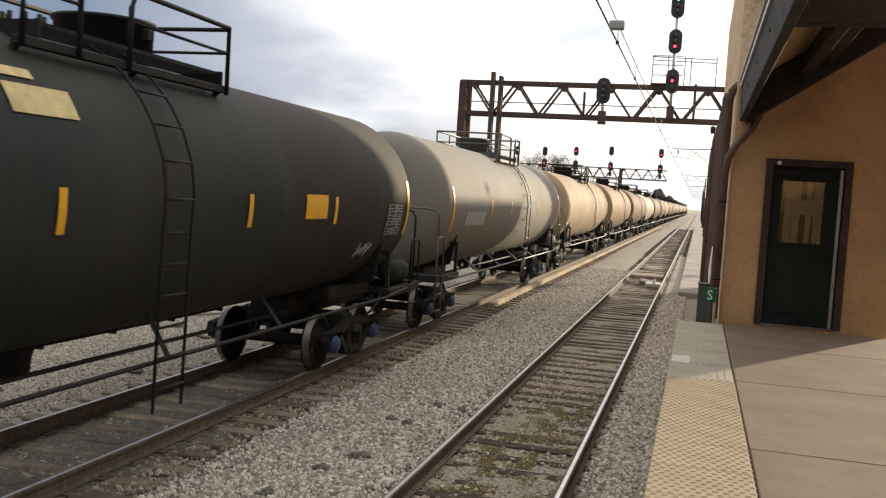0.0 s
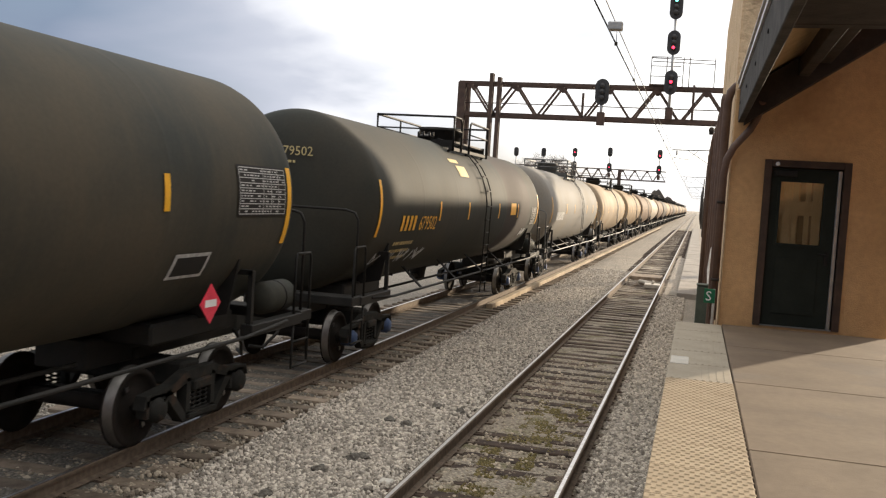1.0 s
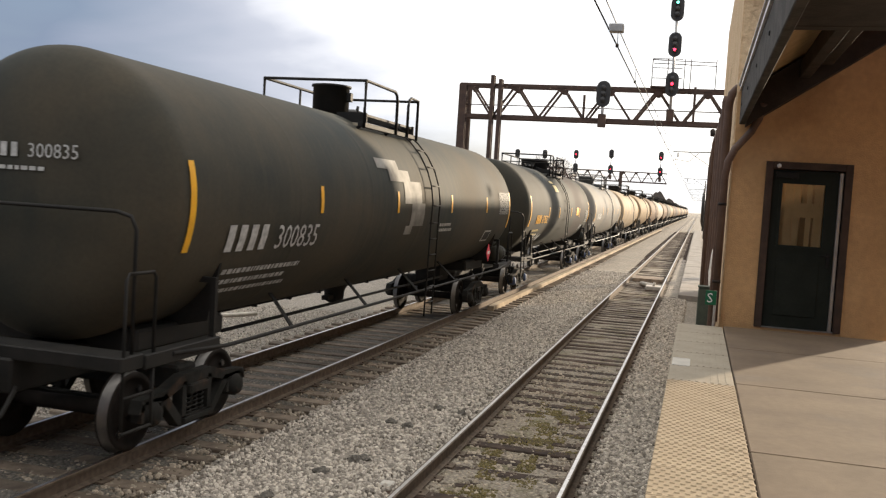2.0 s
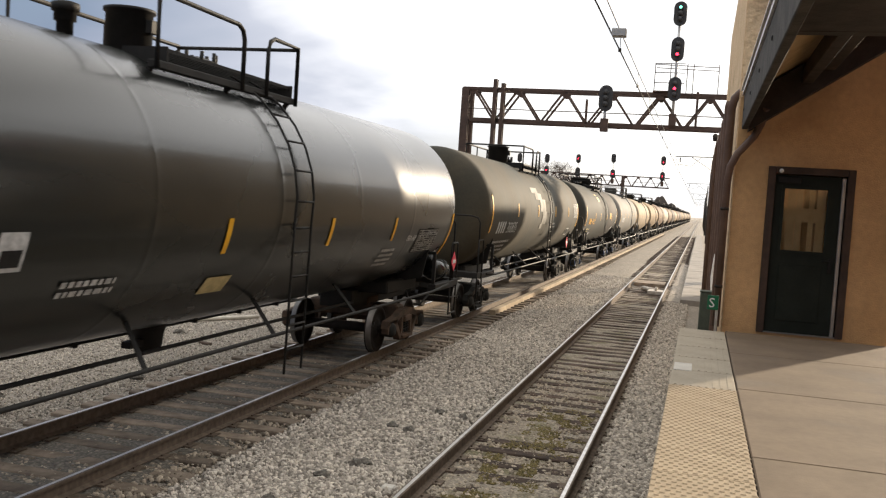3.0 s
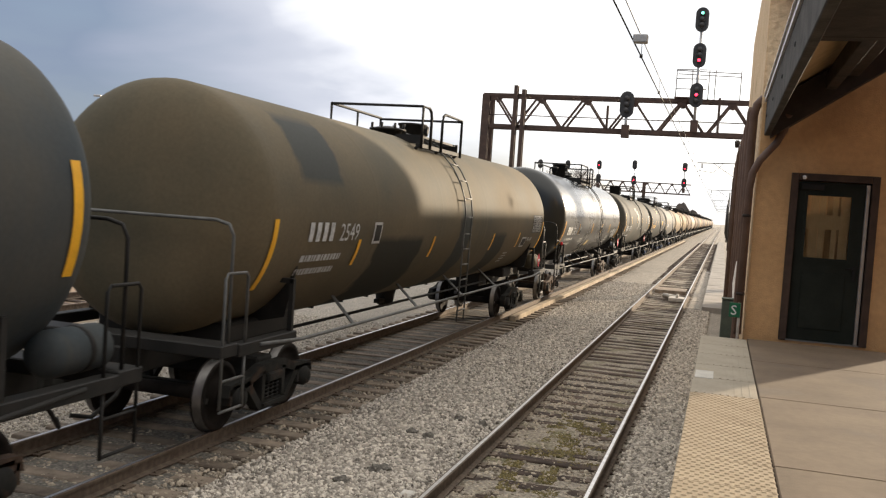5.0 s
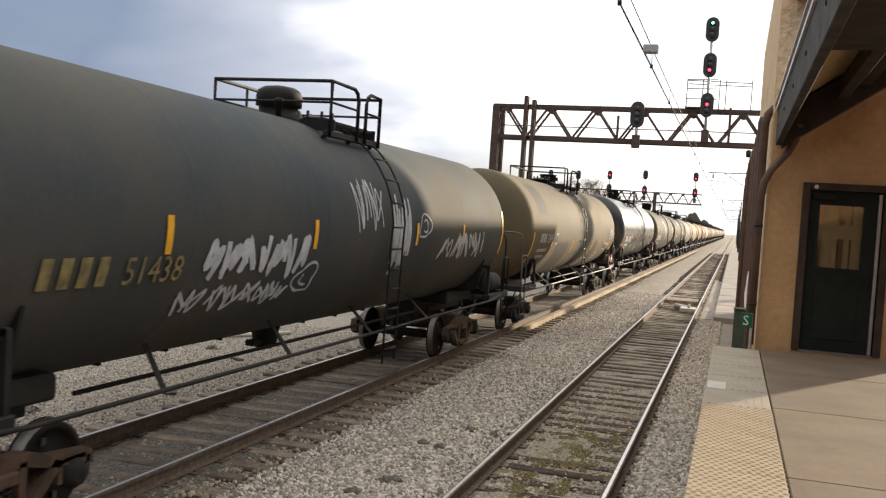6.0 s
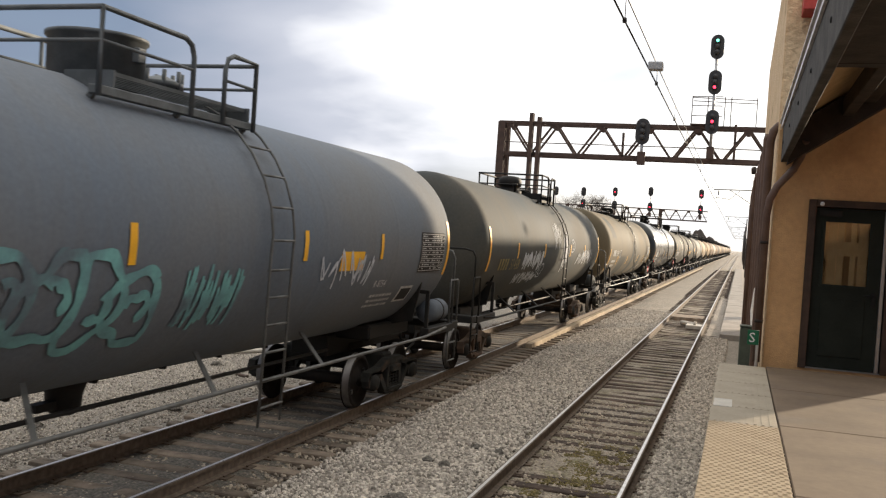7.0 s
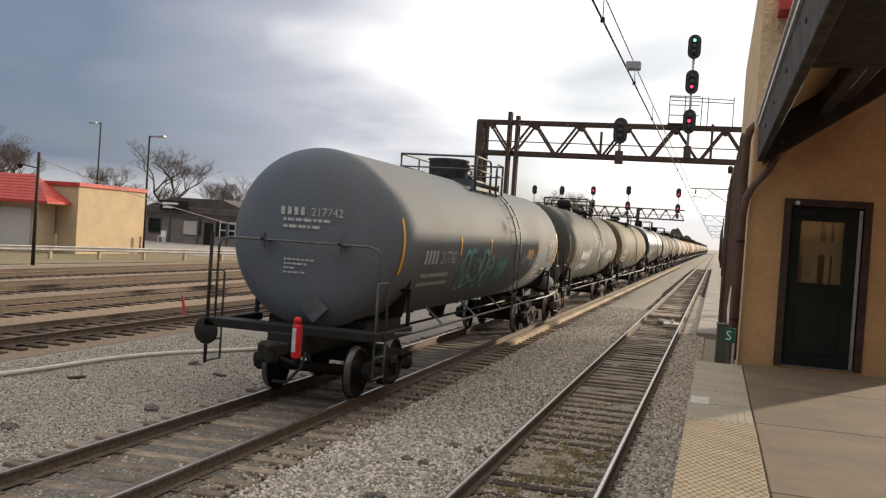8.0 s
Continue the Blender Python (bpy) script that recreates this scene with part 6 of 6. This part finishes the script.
P_OLIVE = tank_mat("olive brown tank paint", (0.058, 0.054, 0.036), (0.148, 0.113, 0.066), 0.74, 0.8, band=((-4.5, -2.3, 0.8, 2.34, (0.014, 0.016, 0.012)), (2.9, 4.1, 1.3, 2.34, (0.02, 0.022, 0.017)), (-0.1, 0.75, 0.8, 3.0, (0.028, 0.034, 0.034)), (-7.2, -5.9, 3.1, 3.9, (0.035, 0.04, 0.038))), spec=0.26)
car, tank, mid, hl, r, zc = tank_car(-59.15, -42.75, P_OLIVE, "olive brown tank car stained with dark spillage", r=1.52, zc=2.64, rails=(-1.68, 0.92, -1.15, -0.45), domes=(("flange", 0, -0.75, 0.36, 0.18), ("drum", 0, 0.72, 0.28, 0.38), ("vent", 0.05, 1.35, 0.11, 0.4)), mid_rails=False, ends=(-0.95, -0.05), ladder_at=-0.2, seams=5)
stripes(car, r, zc, (-5.54, -1.95, 2.57, 5.33), 0.40, 0.10, -0.53)
mark(car, r, zc, -7.29, -0.33, 0.34, "2549", "dull_white")
small_print(car, r, zc, -7.35, -0.6, 2, 1.6, 0.09, "dull_white", 8, 0.1)
part("notice", side_bar(Shape(), -5.07, -4.75, -0.40, -0.08, r, zc, 0.012, 3), "dull_white", car, "white square label")
part("notice_field", side_bar(Shape(), -5.03, -4.79, -0.36, -0.12, r, zc, 0.016, 3), "black", car)
data_panel(car, r, zc, 6.8, -0.32, 1.1, 0.42, 9)
small_print(car, r, zc, 4.4, -0.9, 4, 0.5, 0.04, "dull_white", 10)
part("lettering", side_text("FRA-AIP", 0.17, 6.40, -0.58, r, zc), "dull_white", car, fix=False)
part("notice", side_bar(Shape(), 5.80, 6.32, -0.74, -0.46, r, zc, 0.012, 3), "dull_white", car, "white square label")
part("notice_field", side_bar(Shape(), 5.85, 6.27, -0.70, -0.50, r, zc, 0.016, 3), "black", car)
diamond(car, (1.50, hl - 0.2, 1.50), 0.2, "x")

P_GLOSS = tank_mat("glossy black tank paint", (0.007, 0.009, 0.008), (0.016, 0.016, 0.014), 0.24, 0.4, coat=0.25, spec=0.4)
car, tank, mid, hl, r, zc = tank_car(-39.0, -23.1, P_GLOSS, "glossy black tank car with white lettering", rusty="rust_iron", r=1.57, zc=2.72, rails=(-1.95, 1.35, -0.15, 0.48), domes=(("drum", 0, -0.97, 0.26, 0.52), ("vent", 0, -2.06, 0.14, 0.36), ("flange", 0, 0.5, 0.27, 0.22)), mid_rails=False, ends=(-1.05, -0.10), ladder_at=0.42, seams=6, rail_mt="black")
stripes(car, r, zc, (-4.77, -1.24, 1.64, 4.38), 0.40, 0.10, -0.38)
mark(car, r, zc, -7.16, -0.56, 0.37, "206256", "white")
part("lettering", side_text("LD LMT", 0.135, -7.3, -0.78, r, zc), "white", car, fix=False)
part("lettering", side_text("LT WT", 0.135, -7.35, -0.98, r, zc), "white", car, fix=False)
small_print(car, r, zc, -6.7, -0.78, 1, 1.4, 0.095, "white", 12)
small_print(car, r, zc, -6.7, -0.98, 1, 1.3, 0.095, "white", 13)
part("notice", side_bar(Shape(), -4.62, -4.32, -0.60, -0.28, r, zc, 0.012, 3), "dull_white", car, "white square label")
part("notice_field", side_bar(Shape(), -4.58, -4.36, -0.56, -0.42, r, zc, 0.016, 3), "black", car)
part("notice", side_bar(Shape(), -1.3, -0.75, -1.12, -0.88, r, zc, 0.012, 3), "cream", car, "yellow hazard notice")
part("lettering", side_text("FRA-AIP", 0.15, 5.2, -0.60, r, zc), "white", car, fix=False)
small_print(car, r, zc, 4.15, -0.78, 4, 0.9, 0.05, "dull_white", 14)
small_print(car, r, zc, -3.75, -0.80, 2, 0.95, 0.06, "dull_white", 16, 0.04)
data_panel(car, r, zc, 5.85, -0.84, 1.2, 0.42, 15)
head_text(car, hl, zc, -0.95, 0.50, 0.20, "206256", [("CAPY", -0.90, 0.34, 0.085, 0), (None, -0.62, 0.34, 0.07, 0.24), ("GALS", -0.32, 0.34, 0.085, 0), ("CAPY", -0.90, 0.23, 0.085, 0), (None, -0.62, 0.23, 0.07, 0.3), (None, -0.75, -0.50, 0.045, 0.55), (None, -0.62, -0.58, 0.045, 0.25), (None, -0.82, -0.67, 0.045, 0.7)], "dull_white")
diamond(car, (-0.22, -hl - 0.82, 1.47), 0.18, "y")
diamond(car, (1.52, hl + 0.45, 1.62), 0.2, "x")
part("marker_cap", Shape().box(1.40, 1.48, -hl + 0.12, -hl + 0.20, 1.84, 1.94, bev=0.02), "red", car)

P_DARK = tank_mat("black weathered tank paint", (0.012, 0.020, 0.020), (0.125, 0.096, 0.060), 0.74, 0.5, spec=0.26)
car, tank, mid, hl, r, zc = tank_car(-19.24, -3.22, P_DARK, "weathered black tank car with a white patch", r=1.53, zc=2.67, rails=(-1.95, 0.95, -0.3, 0.35), domes=(("drum", 0, -0.95, 0.32, 0.52), ("flange", 0, 0.1, 0.27, 0.2)), mid_rails=False, ladder_at=0.55, seams=6, rail_mt="black")
stripes(car, r, zc, (-4.72, -1.45, 2.05, 5.29), 0.36, 0.10, 0.07)
mark(car, r, zc, -7.2, -0.55, 0.43, "300835", "dull_white")
small_print(car, r, zc, -7.0, -0.85, 3, 2.4, 0.07, "dull_white", 17, 0.08)
for q, (a0, a1, b0, b1) in enumerate(((-2.3, -1.2, 0.62, 0.80), (-1.8, -0.7, 0.42, 0.63), (-1.1, -0.1, 0.05, 0.44), (-0.7, 0.1, -0.35, 0.06), (-0.9, -0.5, -0.5, -0.34))):
    part("paint_patch", side_bar(Shape(), a0, a1, b0, b1, r, zc, 0.010 + 0.001 * q, 4), "worn_white", car, "faded white brushed-out patch")
small_print(car, r, zc, 1.3, -0.38, 2, 1.1, 0.06, "dull_white", 18)
part("notice", side_bar(Shape(), 5.65, 6.35, -0.86, -0.56, r, zc, 0.012, 3), "dull_white", car, "white square label")
part("notice_field", side_bar(Shape(), 5.70, 6.30, -0.82, -0.60, r, zc, 0.016, 3), "black", car)
data_panel(car, r, zc, 6.73, -0.14, 1.15, 0.52, 19)
diamond(car, (1.36, 6.50, 1.54), 0.22, "x")
head_text(car, hl, zc, -0.55, 0.35, 0.2, "300835", [(None, -0.4, 0.22, 0.05, 0.6)], "dull_white")

P_BROWN = tank_mat("black brown tank paint", (0.012, 0.019, 0.018), (0.075, 0.060, 0.042), 0.74, 0.45, spec=0.26, band=((3.0, 6.3, 0.8, 4.4, (0.03, 0.021, 0.018)),))
car, tank, mid, hl, r, zc = tank_car(0.345, 15.45, P_BROWN, "black tank car with yellow lettering and brown stains", r=1.5, zc=2.64, rails=(-1.52, 1.85, -0.8, -0.05), domes=(("drum", 0, 0.95, 0.52, 0.40), ("flange", 0, -0.3, 0.2, 0.16)), ladder_at=0.02, seams=6, rail_mt="black", caps="blue")
stripes(car, r, zc, (-3.95, -1.57, 1.67, 4.24), 0.38, 0.10, -0.09)
mark(car, r, zc, -6.36, -0.44, 0.38, "679502", "yellow")
small_print(car, r, zc, -6.4, -0.72, 3, 1.5, 0.07, "cream", 21, 0.09)
part("graffiti", scribble(61, -7.0, -4.1, -1.15, -0.82, r, zc, 9, 0.035), "graf_white", car, "white sprayed scrawl")["kind"] = "stuff"
part("notice", side_bar(Shape(), -1.98, -1.2, 0.68, 0.95, r, zc, 0.012, 3), "cream", car, "faded yellow notice")
part("notice", side_bar(Shape(), -2.3, -1.55, 1.02, 1.12, r, zc, 0.012, 2), "cream", car)
part("notice", side_bar(Shape(), 3.2, 3.92, -0.2, 0.12, r, zc, 0.012, 3), "yellow", car, "yellow notice")
data_panel(car, r, zc, 6.5, -0.5, 0.75, 0.5, 22)
head_text(car, hl, zc, -0.70, 0.72, 0.21, "679502", [(None, -0.5, 0.6, 0.05, 0.7), (None, -0.5, 0.5, 0.05, 0.5)], "cream")
part("graffiti", scribble(62, 5.6, 6.2, -0.9, -0.6, r, zc, 3, 0.03), "graf_white", car, "white sprayed mark")["kind"] = "stuff"

P_GREY2 = tank_mat("pale grey tank paint", (0.19, 0.19, 0.185), (0.23, 0.20, 0.155), 0.74, 0.6, spec=0.26)
car, tank, mid, hl, r, zc = tank_car(18.62, 33.5, P_GREY2, "pale grey tank car with faded stencils", r=1.5, zc=2.62, top=0.3, seams=6, platform_mt="grey_pipe", caps="blue")
stripes(car, r, zc, (-3.75, -1.3, 3.0, 5.5), 0.36)
small_print(car, r, zc, -6.25, -0.42, 1, 2.3, 0.3, "dull_white", 25)

# the cars ahead, up the line
paints = [
    ("cream tank paint", (0.37, 0.30, 0.215), (0.29, 0.21, 0.13), "cream tank car streaked with rust"),
    ("tan tank paint", (0.29, 0.21, 0.125), (0.23, 0.16, 0.09), "tan tank car streaked with dirt"),
    ("brown tank paint", (0.145, 0.092, 0.062), (0.20, 0.135, 0.085), "brown weathered tank car"),
    ("white tank paint", (0.46, 0.41, 0.34), (0.33, 0.265, 0.195), "off-white tank car streaked with rust"),
    ("dark tank paint", (0.07, 0.062, 0.056), (0.15, 0.12, 0.09), "dark weathered tank car"),
]
mats_far = [(tank_mat(n, c, dd, 0.74, 0.7, spec=0.2), lb) for n, c, dd, lb in paints]
order = [0, 1, 2, 3, 2, 4, 1, 2, 4, 2, 1, 4, 2, 0, 4, 2, 1, 4, 2, 4, 1, 2]
y = 36.9
for i, k in enumerate(order):
    ln = (15.2, 14.6, 15.8, 15.0)[i % 4]
    lv = "mid" if i < 3 else "far"
    car, tank, mid, hl, r, zc = tank_car(y, y + ln, mats_far[k][0], mats_far[k][1], r=1.48 + 0.03 * (i % 3), zc=2.6, top=0.4 * (i % 3), level=lv, seams=4)
    if i < 6:
        stripes(car, r, zc, (-4.4, -1.5, 2.8, 5.2), 0.36)
    y += ln + 3.4


def motions():
    end = 8.0
    for c, y0 in CARS:
        walk(c, [(0, pose(MAIN_X, y0, 0)), (end / 2, pose(MAIN_X, y0 + SPEED * end / 2, 0)), (end, pose(MAIN_X, y0 + SPEED * end, 0))])
    turn = math.degrees(SPEED / 0.42)          # degrees a second
    for w in TURNING:
        p = w.location.copy()
        walk(w, [(k / FPS, pose(p.x, p.y, p.z, -turn * k / FPS, 0, 0)) for k in range(int(end * FPS) + 1)])


motions()
